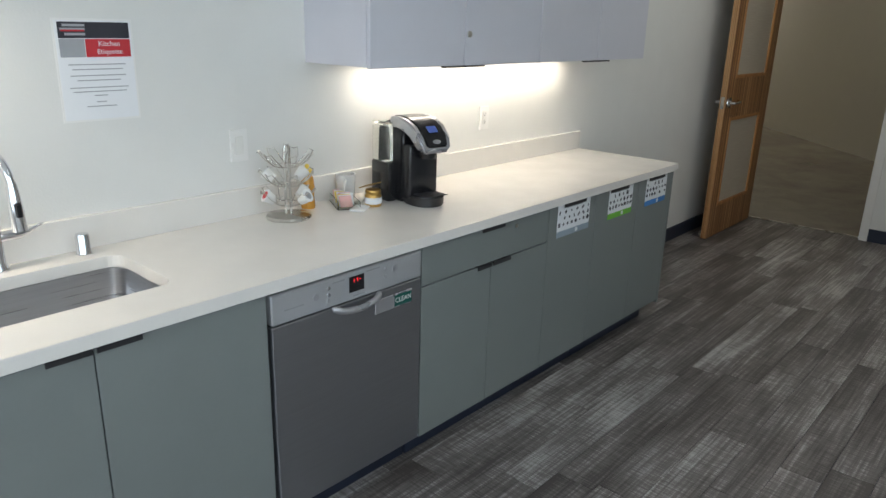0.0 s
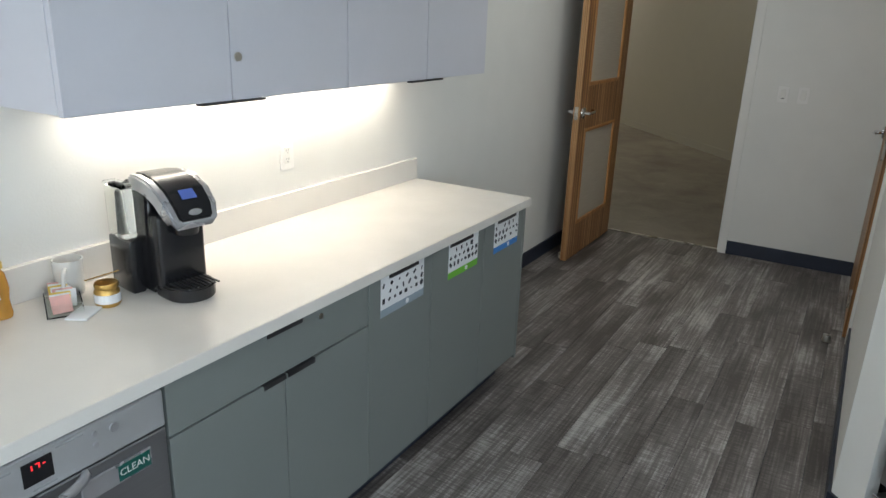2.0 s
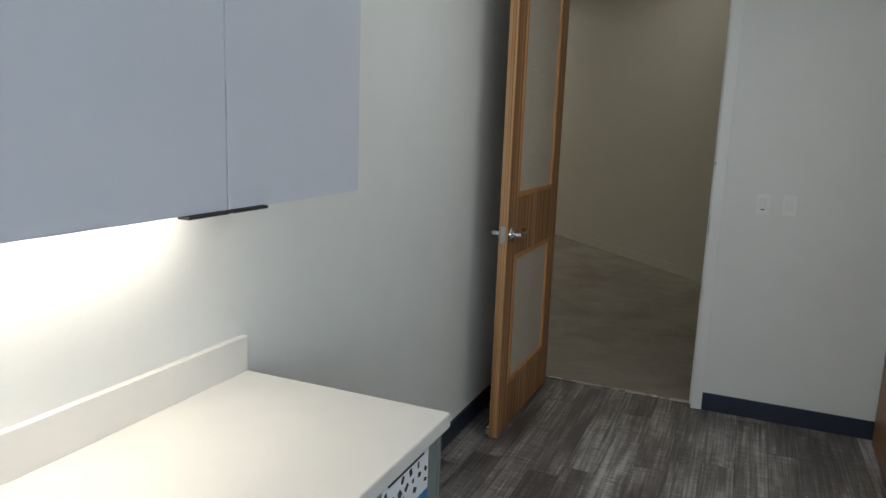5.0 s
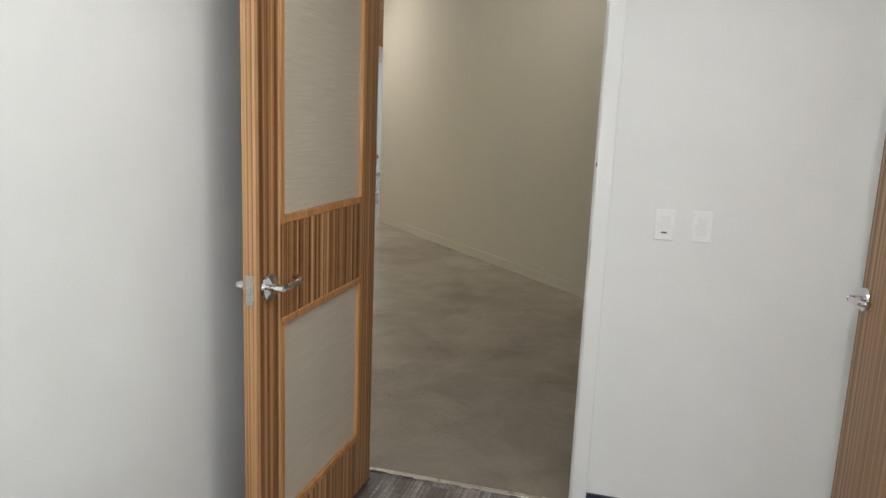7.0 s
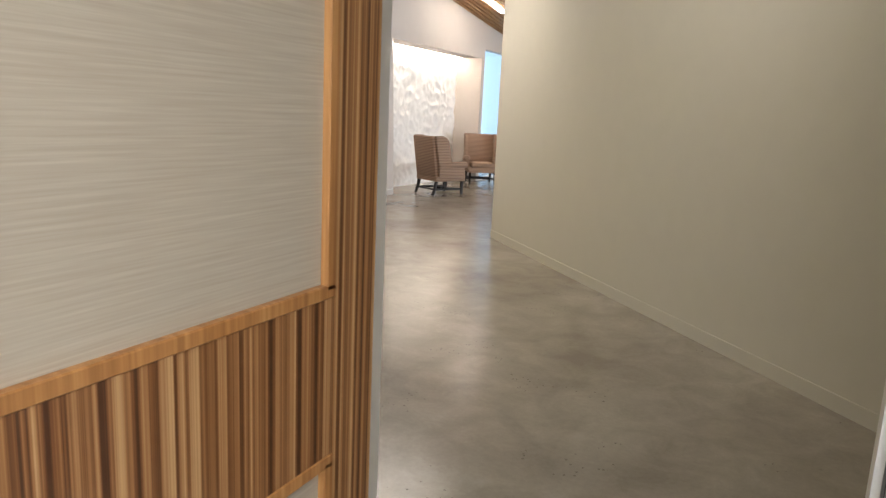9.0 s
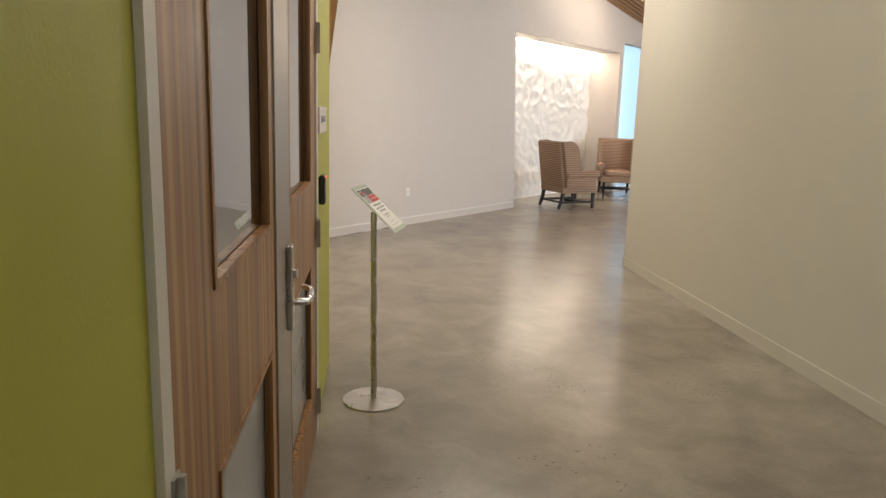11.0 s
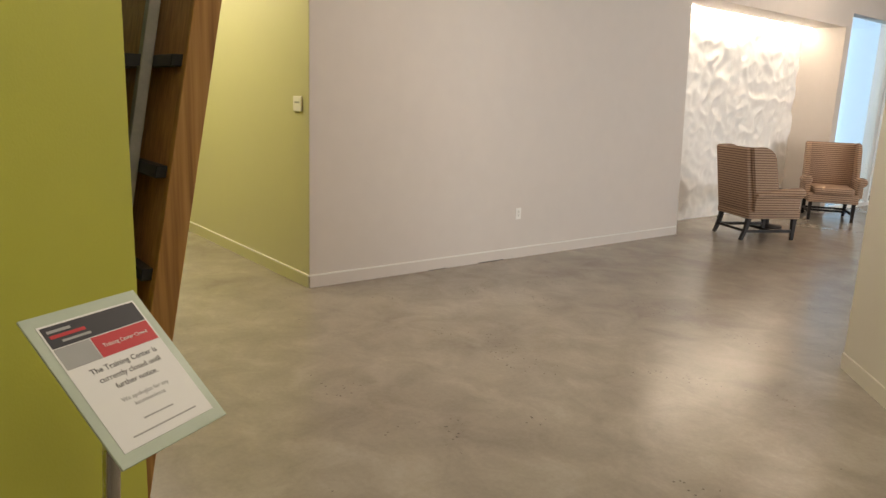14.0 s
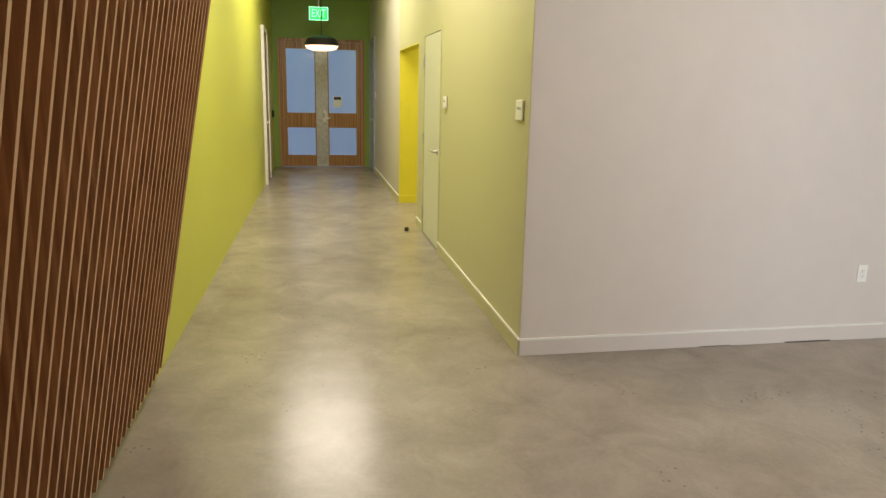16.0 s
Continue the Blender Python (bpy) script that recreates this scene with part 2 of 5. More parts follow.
M_STEEL = mat("brushed_steel", (0.50, 0.50, 0.51), 0.30, metal=1.0, vary=0.06, stretch=(1, 1, 60), scale=3, fine=12, bump=0.03)
M_STEELH = mat("dishwasher_steel", (0.37, 0.38, 0.40), 0.32, metal=0.9, vary=0.04, stretch=(1, 1, 40), scale=3, fine=10, bump=0.02)
M_CHROME = mat("chrome", (0.78, 0.78, 0.80), 0.10, metal=1.0, vary=0.02, bump=0.0, rough_vary=0.04)
M_SATIN = mat("satin_nickel", (0.56, 0.54, 0.50), 0.28, metal=1.0, vary=0.04, bump=0.0)
M_GALV = mat("galvanised_steel", (0.42, 0.42, 0.40), 0.45, metal=0.7, vary=0.2, scale=14, bump=0.05)
M_WHITEP = mat("white_plastic", (0.80, 0.79, 0.76), 0.35, vary=0.015, bump=0.0)
M_PAPER = mat("white_paper", (0.80, 0.81, 0.82), 0.55, vary=0.015, bump=0.02)
M_DARKP = mat("dark_print", (0.03, 0.03, 0.04), 0.5, vary=0.1, bump=0.0)
M_GREYP = mat("grey_print", (0.36, 0.37, 0.38), 0.5, vary=0.05, bump=0.0)
M_RED = mat("red_print", (0.55, 0.03, 0.04), 0.5, vary=0.05, bump=0.0)
M_BLUE = mat("blue_print", (0.04, 0.20, 0.52), 0.5, vary=0.08, bump=0.0)
M_GREENP = mat("green_print", (0.16, 0.48, 0.05), 0.5, vary=0.08, bump=0.0)
M_SLATE = mat("slate_print", (0.30, 0.36, 0.42), 0.5, vary=0.08, bump=0.0)
M_TEAL = mat("teal_print", (0.0, 0.085, 0.068), 0.4, vary=0.05, bump=0.0)
M_CERAMIC = mat("white_ceramic", (0.74, 0.72, 0.68), 0.2, vary=0.02, bump=0.0)
M_PINK = mat("pink_packet", (0.75, 0.42, 0.38), 0.5, vary=0.1, scale=30, bump=0.1)
M_YPACK = mat("yellow_packet", (0.80, 0.58, 0.10), 0.5, vary=0.1, scale=30, bump=0.1)
M_HONEY = mat("honey", (0.55, 0.27, 0.05), 0.15, vary=0.1, bump=0.0)
M_GOLD = mat("gold_foil", (0.55, 0.34, 0.10), 0.3, metal=0.8, vary=0.15, scale=40, bump=0.2)
M_SCREEN = mat("screen", (0.02, 0.03, 0.06), 0.12, vary=0.1, bump=0.0)
M_LEGWOOD = mat("ebonised_wood", (0.012, 0.008, 0.007), 0.5, spec=0.25, vary=0.2, bump=0.03)
M_ZEBRA = ramp_mat("zebrawood", ((0.34, (0.085, 0.030, 0.011)), (0.45, (0.22, 0.090, 0.030)), (0.53, (0.36, 0.17, 0.065)), (0.66, (0.56, 0.34, 0.16))), scale=4.0, stretch=(23, 23, 0.05), rough=0.38, bump=0.05, detail=7, distort=0.1)
M_ZEBRAX = ramp_mat("zebrawood_veneer", ((0.32, (0.13, 0.052, 0.016)), (0.45, (0.27, 0.125, 0.040)), (0.56, (0.38, 0.195, 0.070)), (0.70, (0.50, 0.30, 0.125))), scale=4.0, stretch=(14, 14, 0.05), rough=0.38, bump=0.05, detail=7, distort=0.1)
M_OAK = ramp_mat("honey_oak", ((0.30, (0.32, 0.135, 0.040)), (0.55, (0.47, 0.22, 0.075)), (0.75, (0.58, 0.31, 0.12))), scale=4.0, stretch=(16, 16, 0.5), rough=0.4, bump=0.05)
M_CEDAR = ramp_mat("cedar_board", ((0.32, (0.27, 0.125, 0.045)), (0.52, (0.43, 0.22, 0.080)), (0.72, (0.53, 0.30, 0.120))), scale=3.0, stretch=(14, 14, 0.5), rough=0.5, bump=0.08)
M_SLAT = ramp_mat("dark_cedar_slat", ((0.32, (0.20, 0.084, 0.034)), (0.52, (0.31, 0.135, 0.054)), (0.72, (0.42, 0.20, 0.088))), scale=3.0, stretch=(20, 20, 0.6), rough=0.5, bump=0.08, random_shift=True)
M_WEAVE = ramp_mat("woven_panel", ((0.25, (0.445, 0.38, 0.295)), (0.50, (0.49, 0.43, 0.34)), (0.75, (0.56, 0.50, 0.405))), scale=5.0, stretch=(1, 1.1, 46), rough=0.35, bump=0.05, detail=5)
M_CONC = concrete_mat()
M_PLANK = plank_mat()
M_STRIPE = stripe_mat()
M_CONE = mat("white_plaster_relief", (0.82, 0.81, 0.79), 0.55, vary=0.02, bump=0.05)
M_GLASS = glass("clear_glass", (0.93, 0.96, 0.95))
M_GLASSR = glass("coated_glass", (0.80, 0.85, 0.88))
M_GLASSR.node_tree.nodes["Principled BSDF"].inputs["IOR"].default_value = 2.5
M_PANEL = mat("panel_silver", (0.56, 0.57, 0.58), 0.38, metal=0.6, vary=0.03, bump=0.0)
M_ACRYL = glass("clear_acrylic", (0.95, 0.98, 0.96), 0.05)
M_ACRYL.node_tree.nodes["Principled BSDF"].inputs["IOR"].default_value = 1.12
M_BRUSH = mat("brushed_plate", (0.36, 0.34, 0.31), 0.34, metal=1.0, vary=0.05, stretch=(40, 40, 0.6), scale=2, fine=8, bump=0.02, rough_vary=0.03)
M_FROSTA = mat("cloudy_acrylic", (0.50, 0.58, 0.50), 0.25, vary=0.05, bump=0.0)
# slat fronts coloured paler than the sides, for the light they catch
M_TIP = mat("lit_slat_edge", (0.46, 0.29, 0.17), 0.5, vary=0.1)
M_FROST = mat("frosted_glass", (0.34, 0.36, 0.38), 0.18, vary=0.03, bump=0.0, spec=0.8)
M_SKYB = glow("sky_backdrop", (0.42, 0.68, 0.95), 0.42)
M_DOORGL = glow("daylit_glass", (0.30, 0.42, 0.66), 0.11)
M_EXIT = glow("exit_green", (0.25, 1.0, 0.50), 0.95)
M_EXITD = glow("exit_face", (0.004, 0.60, 0.12), 0.42)
M_LED = glow("led_white", (1.0, 0.93, 0.82), 9.0)
M_LEDR = glow("led_red", (1.0, 0.03, 0.04), 0.9)
M_LCD = glow("lcd_blue", (0.07, 0.12, 0.38), 0.30)
M_BULB = glow("pendant_diffuser", (1.0, 0.72, 0.50), 0.75)

# ---- building helpers ----
ORIGIN = {}


def thing(name, label, category, at=(0, 0, 0), group="", kind=""):
    ob = new(name)
    ob.location = at
    ob.empty_display_size = 0.1
    ORIGIN[ob] = Vector(at)
    return tagged(ob, label, category, group, kind)


def finish(name, bm, material, origin=(0, 0, 0), smooth=False):
    o = Vector(origin)
    bmesh.ops.translate(bm, verts=bm.verts, vec=-o)
    bmesh.ops.recalc_face_normals(bm, faces=bm.faces)
    me = bpy.data.meshes.new(name)
    bm.to_mesh(me)
    bm.free()
    if smooth:
        me.polygons.foreach_set("use_smooth", [True] * len(me.polygons))
        me.set_sharp_from_angle(angle=radians(40))
    me.materials.append(material)
    ob = new(name, me)
    ob.location = o
    ORIGIN[ob] = o
    return ob


def part(name, bm, material, parent, label="", smooth=False):
    """Links a bmesh, given in the coordinates of the plan, as one mesh under a thing or a part."""
    ob = finish(name, bm, material, ORIGIN[parent], smooth)
    ob.location = (0, 0, 0)
    ob.parent = parent
    return tagged(ob, label)


def setting(name, bm, material, label, category="", smooth=False):
    return tagged(finish(name, bm, material, (0, 0, 0), smooth), label, category or name.split("_")[0], kind="structure")


def single(name, bm, material, label, category, at, smooth=False, group=""):
    return tagged(finish(name, bm, material, at, smooth), label, category, group)


def box(x0, x1, y0, y1, z0, z1, bevel=0.0, bm=None, seg=1):
    bm2 = bmesh.new()
    bmesh.ops.create_cube(bm2, size=1, matrix=Matrix.Translation(((x0 + x1) / 2, (y0 + y1) / 2, (z0 + z1) / 2)) @ Matrix.Diagonal((abs(x1 - x0), abs(y1 - y0), abs(z1 - z0), 1)))
    if bevel:
        bmesh.ops.bevel(bm2, geom=list(bm2.edges), offset=bevel, segments=seg, affect="EDGES", profile=0.5)
    return join(bm, bm2)


def join(bm, bm2):
    if bm is None:
        return bm2
    me = bpy.data.meshes.new("tmp")
    bm2.to_mesh(me)
    bm2.free()
    bm.from_mesh(me)
    bpy.data.meshes.remove(me)
    return bm


def boxes(*rows, bevel=0.0):
    bm = None
    for r in rows:
        bm = box(*r, bevel=bevel, bm=bm)
    return bm


def prism(points, z0, z1, bm=None, bevel=0.0):
    bm2 = bmesh.new()
    f = bm2.faces.new([bm2.verts.new((x, y, z0)) for x, y in points])
    e = bmesh.ops.extrude_face_region(bm2, geom=[f])
    bmesh.ops.translate(bm2, verts=[v for v in e["geom"] if isinstance(v, bmesh.types.BMVert)], vec=(0, 0, z1 - z0))
    if bevel:
        bmesh.ops.bevel(bm2, geom=list(bm2.edges), offset=bevel, segments=2, affect="EDGES")
    return join(bm, bm2)


def tube(points, radius, sides=10, bm=None, caps=True):
    """A round bar swept along points."""
    bm2 = bmesh.new()
    pts = [Vector(p) for p in points]
    rings = []
    up = None
    for i, p in enumerate(pts):
        d = (pts[min(i + 1, len(pts) - 1)] - pts[max(i - 1, 0)]).normalized()
        if up is None:
            up = d.orthogonal().normalized()
        up = (up - d * up.dot(d)).normalized()
        side = d.cross(up)
        r = radius[i] if isinstance(radius, (list, tuple)) else radius
        rings.append([bm2.verts.new(p + (up * math.cos(a) + side * math.sin(a)) * r) for a in (2 * math.pi * k / sides for k in range(sides))])
    for a, b in zip(rings, rings[1:]):
        for k in range(sides):
            bm2.faces.new((a[k], a[(k + 1) % sides], b[(k + 1) % sides], b[k]))
    if caps:
        bm2.faces.new(rings[0])
        bm2.faces.new(rings[-1])
    return join(bm, bm2)


def lathe(profile, x, y, z, sides=24, bm=None):
    """A turned shape: profile rows (radius, height) round the upright axis."""
    bm2 = bmesh.new()
    rings = [[bm2.verts.new((x + max(r, 1e-4) * math.cos(a), y + max(r, 1e-4) * math.sin(a), z + h)) for a in (2 * math.pi * k / sides for k in range(sides))] for r, h in profile]
    for a, b in zip(rings, rings[1:]):
        for k in range(sides):
            bm2.faces.new((a[k], a[(k + 1) % sides], b[(k + 1) % sides], b[k]))
    bm2.faces.new(rings[0])
    bm2.faces.new(rings[-1])
    return join(bm, bm2)


def disc_x(x0, x1, y, z, r, sides=20, bm=None):
    """A short round bar along x."""
    return tube([(x0, y, z), (x1, y, z)], r, sides, bm)


def turned(bm, m):
    bmesh.ops.transform(bm, matrix=m, verts=bm.verts)
    return bm


def words(name, text, size, m, material, parent, stretch=1.0):
    """Lettering as a thin flat mesh in Blender's own font, under a thing; m places its centre in the plan."""
    cu = bpy.data.curves.new(name, "FONT")
    cu.body, cu.size, cu.align_x, cu.align_y, cu.extrude, cu.resolution_u = text, size, "CENTER", "CENTER", 0.0003, 2
    tmp = bpy.data.objects.new("tmp", cu)
    scene.collection.objects.link(tmp)
    me = bpy.data.meshes.new_from_object(tmp.evaluated_get(bpy.context.evaluated_depsgraph_get()))
    bpy.data.objects.remove(tmp)
    bm = bmesh.new()
    bm.from_mesh(me)
    bpy.data.meshes.remove(me)
    turned(bm, m @ Matrix.Diagonal((stretch, 1, 1, 1)))
    return part(name, bm, material, parent)

# ---- structure: kitchen ----
KH = 2.75   # kitchen ceiling
HH = 3.60   # hall ceiling
# oblique hall: its axis runs along D, its left wall holds the training centre's doors
D = Vector((-0.676, 0.737, 0))
N = Vector((0.737, 0.676, 0))
EDGE = Vector((-2.735, 6.005, 0))   # the end of the lime wall


def hall(s, n=0.0):
    """A point of the plan s metres back along the lime wall from its end, n metres out into the hall."""
    p = EDGE - D * s + N * n
    return (p.x, p.y)


setting("wall_west", boxes((-0.12, 0, -6, 2.72, 0, KH)), M_WALL, "off-white painted kitchen wall behind the counter")
setting("wall_north", boxes((-0.12, 0.08, 2.72, 2.84, 0, HH), (-0.12, 0.065, 2.84, 2.92, 0, HH), (1.15, 4.5, 2.72, 2.84, 0, HH), (0.08, 1.15, 2.72, 2.84, 2.50, HH)), M_WALL, "off-white painted wall with an open doorway")
setting("wall_east", boxes((2.07, 2.17, -0.30, 1.43, 0, KH), (2.07, 2.17, 2.64, 2.72, 0, KH), (2.07, 2.17, 1.43, 2.64, 2.20, KH), (2.17, 3.5, 0.40, 0.50, 0, KH)), M_WALL, "off-white painted wall with a side door")
setting("wall_stub", prism([(2.07, -0.30), (2.07, -0.352), (2.162, -0.452), (2.20, -0.41), (2.17, -0.30)], 0, KH), M_WALL, "white painted wall end beside the refrigerator")
setting("wall_window", boxes((3.4, 3.5, -6, -5.0, 0, KH), (3.4, 3.5, -2.4, 0.50, 0, KH), (3.4, 3.5, -5.0, -2.4, 0, 0.9), (3.4, 3.5, -5.0, -2.4, 2.4, KH)), M_WALL, "off-white wall with a daylight window")
setting("wall_south", boxes((-0.12, 0.9, -6.12, -6, 0, KH), (3.1, 3.5, -6.12, -6, 0, KH), (0.9, 3.1, -6.12, -6, 0, 0.9), (0.9, 3.1, -6.12, -6, 2.4, KH)), M_WALL, "off-white kitchen wall with a daylight window")
setting("ceiling_kitchen", boxes((-0.12, 3.5, -6.1, 2.72, KH, KH + 0.1)), M_CEIL, "plain white kitchen ceiling", "ceiling")
w = thing("window_1", "kitchen window with a white frame", "window", (3.45, -3.7, 0.9), kind="structure")
part("window_frame", boxes((3.42, 3.48, -5.0, -4.95, 0.9, 2.4), (3.42, 3.48, -2.45, -2.4, 0.9, 2.4), (3.42, 3.48, -3.73, -3.67, 0.95, 2.35), (3.42, 3.48, -4.95, -2.45, 0.9, 0.95), (3.42, 3.48, -4.95, -2.45, 2.35, 2.4)), M_TRIM, w)
for y0, y1 in ((-4.95, -3.73), (-3.67, -2.45)):
    pane = part("pane", boxes((3.448, 3.454, y0, y1, 0.95, 2.35)), M_GLASS, w)
    pane.visible_shadow = False

w = thing("window_4", "kitchen window with a white frame", "window", (2.0, -6.06, 0.9), kind="structure")
part("window_frame", boxes((0.9, 0.95, -6.09, -6.03, 0.9, 2.4), (3.05, 3.1, -6.09, -6.03, 0.9, 2.4), (1.97, 2.03, -6.09, -6.03, 0.95, 2.35), (0.95, 3.05, -6.09, -6.03, 0.9, 0.95), (0.95, 3.05, -6.09, -6.03, 2.35, 2.4)), M_TRIM, w)
for x0, x1 in ((0.95, 1.97), (2.03, 3.05)):
    pane = part("pane", boxes((x0, x1, -6.064, -6.058, 0.95, 2.35)), M_GLASS, w)
    pane.visible_shadow = False

# rubber base along the kitchen walls
setting("baseboard_west", boxes((0, 0.012, 0.0, 2.70, 0, 0.105)), M_NAVY, "dark navy rubber wall base", "baseboard")
setting("baseboard_north", boxes((1.16, 2.058, 2.708, 2.72, 0, 0.105)), M_NAVY, "dark navy rubber wall base", "baseboard")
setting("baseboard_east", prism([(2.07, 1.37), (2.058, 1.37), (2.058, -0.357), (2.156, -0.463), (2.162, -0.452), (2.07, -0.352)], 0, 0.105), M_NAVY, "dark navy rubber wall base", "baseboard")

# frame of the open doorway
f = thing("door_1", "open zebrawood door in a white metal frame", "door", (0.2, 2.72, 0), kind="structure")
part("door_frame", boxes((0.07, 0.142, 2.705, 2.855, 0, 2.50), (1.105, 1.165, 2.705, 2.855, 0, 2.50), (0.07, 1.165, 2.705, 2.855, 2.50, 2.56), (0.142, 0.152, 2.76, 2.80, 0, 2.50), (1.092, 1.105, 2.76, 2.80, 0, 2.50)), M_TRIM, f, "white painted metal frame")
part("strike_plate", boxes((1.1030, 1.1045, 2.715, 2.745, 1.05, 1.16)), M_BLACK, f)
part("bumper", boxes((1.100, 1.1045, 2.72, 2.735, 1.445, 1.46)), M_BLACK, f)
part("threshold", boxes((0.142, 1.105, 2.77, 2.80, 0.0, 0.006), bevel=0.002), M_SATIN, f)

# the leaf stands open along the counter wall
LX0, LX1, LY0, LY1, LH = 0.174, 0.216, 1.735, 2.695, 2.49
leaf = part("leaf", boxes((LX0, LX1, LY0, 1.895, 0.012, LH), (LX0, LX1, 2.545, LY1, 0.012, LH), (LX0, LX1, 1.895, 2.545, 0.95, 1.28), (LX0, LX1, 1.895, 2.545, 0.012, 0.275), (LX0, LX1, 1.895, 2.545, 2.34, LH)), M_ZEBRA, f, "zebrawood stiles and rails")
for z0, z1 in ((0.275, 0.95), (1.28, 2.34)):
    part("woven_panel", boxes((LX0 + 0.012, LX1 - 0.012, 1.895, 2.545, z0, z1)), M_WEAVE, leaf, "beige woven translucent panel")
    for x0, x1 in ((LX1 - 0.014, LX1 + 0.003), (LX0 - 0.003, LX0 + 0.014)):
        part("glazing_bead", boxes((x0, x1, 1.880, 1.905, z0, z1), (x0, x1, 2.535, 2.560, z0, z1), (x0, x1, 1.880, 2.560, z1 - 0.010, z1 + 0.015), (x0, x1, 1.880, 2.560, z0 - 0.015, z0 + 0.010), bevel=0.002), M_OAK, leaf, "honey oak bead")
part("latch_plate", boxes((0.182, 0.208, LY0 - 0.002, LY0 + 0.004, 1.04, 1.13), (0.190, 0.200, LY0 - 0.012, LY0, 1.075, 1.095), bevel=0.001), M_SATIN, leaf)


def lever(x, sx, y, sy, z, parent, material):
    """A lever handle on a round rose on a face at x, standing out along sx, its lever running along sy."""
    h = part("door_handle", lathe([(0.0, 0), (0.040, 0), (0.042, 0.004), (0.040, 0.012), (0.022, 0.016), (0.013, 0.020), (0.0125, 0.056), (0.0, 0.058)], 0, 0, 0, 24), material, parent, "polished lever handle", smooth=True)
    bm = bmesh.new()
    bm.from_mesh(h.data)
    turned(bm, Matrix.Translation(Vector((x, y, z))) @ pose(0, 0, 0, 0, 90 * sx, 0) @ Matrix.Translation(ORIGIN[parent]))
    bm = tube([(x + sx * 0.050, y, z), (x + sx * 0.052, y + sy * 0.03, z), (x + sx * 0.055, y + sy * 0.07, z + 0.003), (x + sx * 0.052, y + sy * 0.105, z + 0.006), (x + sx * 0.036, y + sy * 0.122, z + 0.010), (x + sx * 0.022, y + sy * 0.120, z + 0.012)], [0.0105, 0.0105, 0.011, 0.0105, 0.009, 0.007], 12, bm)
    bmesh.ops.translate(bm, verts=bm.verts, vec=-ORIGIN[parent])
    bm.to_mesh(h.data)
    bm.free()
    h.data.polygons.foreach_set("use_smooth", [True] * len(h.data.polygons))
    return h


lever(LX1, 1, 1.80, 1, 1.085, leaf, M_CHROME)
lever(LX0, -1, 1.80, 1, 1.085, leaf, M_CHROME)
for z in (0.25, 1.2, 2.2):
    part("hinge", tube([(0.150, 2.698, z - 0.055), (0.150, 2.698, z + 0.055)], 0.008, 10), M_SATIN, f)
part("floor_bumper", boxes((0.150, LX0, 1.745, 1.77, 0.02, 0.06), bevel=0.004), M_SATIN, leaf)

# side door, closed
g = thing("door_2", "closed dark zebrawood side door in a white frame", "door", (2.07, 2.16, 0), kind="structure")
part("door_frame", boxes((2.055, 2.185, 1.38, 1.44, 0, 2.20), (2.055, 2.185, 2.63, 2.69, 0, 2.20), (2.055, 2.185, 1.38, 2.69, 2.20, 2.26)), M_TRIM, g)
dl = part("leaf", boxes((2.036, 2.078, 1.445, 2.625, 0.012, 2.195), bevel=0.002), M_ZEBRAX, g)
lever(2.036, -1, 2.56, -1, 1.06, dl, M_CHROME)
for z in (0.25, 1.1, 1.95):
    part("hinge", tube([(2.03, 1.442, z - 0.055), (2.03, 1.442, z + 0.055)], 0.008, 10), M_SATIN, g)

single("door_stop", lathe([(0.0, 0), (0.024, 0), (0.026, 0.008), (0.025, 0.03), (0.018, 0.042), (0.0, 0.046)], 1.961, 1.348, 0.004, 20), M_SATIN, "small domed metal door stop on the plank floor", "door stop", (1.961, 1.348, 0.004), True)

# ---- structure: hall, corridor and lounge ----
LE = 6.08      # corridor wall on the lime side
CE = -16.95    # corridor end
GW = -5.93     # greige wall plane
GC = 8.185      # greige corner, other corridor wall


def wall_strip(a, b, thick, z0, z1, bm=None):
    """An upright slab from a to b, thickened to the left of that way."""
    a, b = Vector((*a, 0)), Vector((*b, 0))
    d = (b - a).normalized()
    k = Vector((-d.y, d.x, 0)) * thick
    return prism([a.xy, b.xy, (b + k).xy, (a + k).xy], z0, z1, bm)


TC0, TC1, TCH = 1.005, 3.40, 2.42     # the double door's opening along the lime wall
bm = prism([hall(0), hall(TC0), hall(TC0, -0.14), (EDGE.x - 0.19, EDGE.y)], 0, HH)
bm = wall_strip(hall(TC1), hall(4.20), -0.14, 0, HH, bm)
bm = wall_strip(hall(TC0), hall(TC1), -0.14, TCH, HH, bm)
bm = prism([(EDGE.x - 0.2, EDGE.y), (-6.0, 6.07), (CE, 6.23), (CE, 6.05), (-6.0, 5.92), (EDGE.x - 0.2, EDGE.y - 0.14)], 0, HH, bm)
setting("wall_lime", bm, M_LIME, "bright lime green painted wall")
RW0, RW1 = Vector((4.30, 2.87, 0)), Vector((-2.56, 10.165, 0))
setting("wall_hall", wall_strip((4.30, 2.87), (-2.56, 10.165), -0.2, 0, HH), M_HALL, "putty coloured hall wall")
rd = (RW1 - RW0).normalized()
setting("baseboard_hall", wall_strip((4.28, 2.89), (-2.56, 10.165), 0.010, 0, 0.10), M_HALL, "flush painted wall base with a shadow line", "baseboard")
jamb = boxes((GW - 0.72, GW, 13.16, 13.37, 0, 2.88))
for v in jamb.verts:
    if v.co.y > 13.2 and v.co.z > 1:
        v.co.y = 13.18   # the alcove's near side leans back with height
setting("wall_alcove_side", jamb, M_GREY, "greige painted sloping side of the alcove")
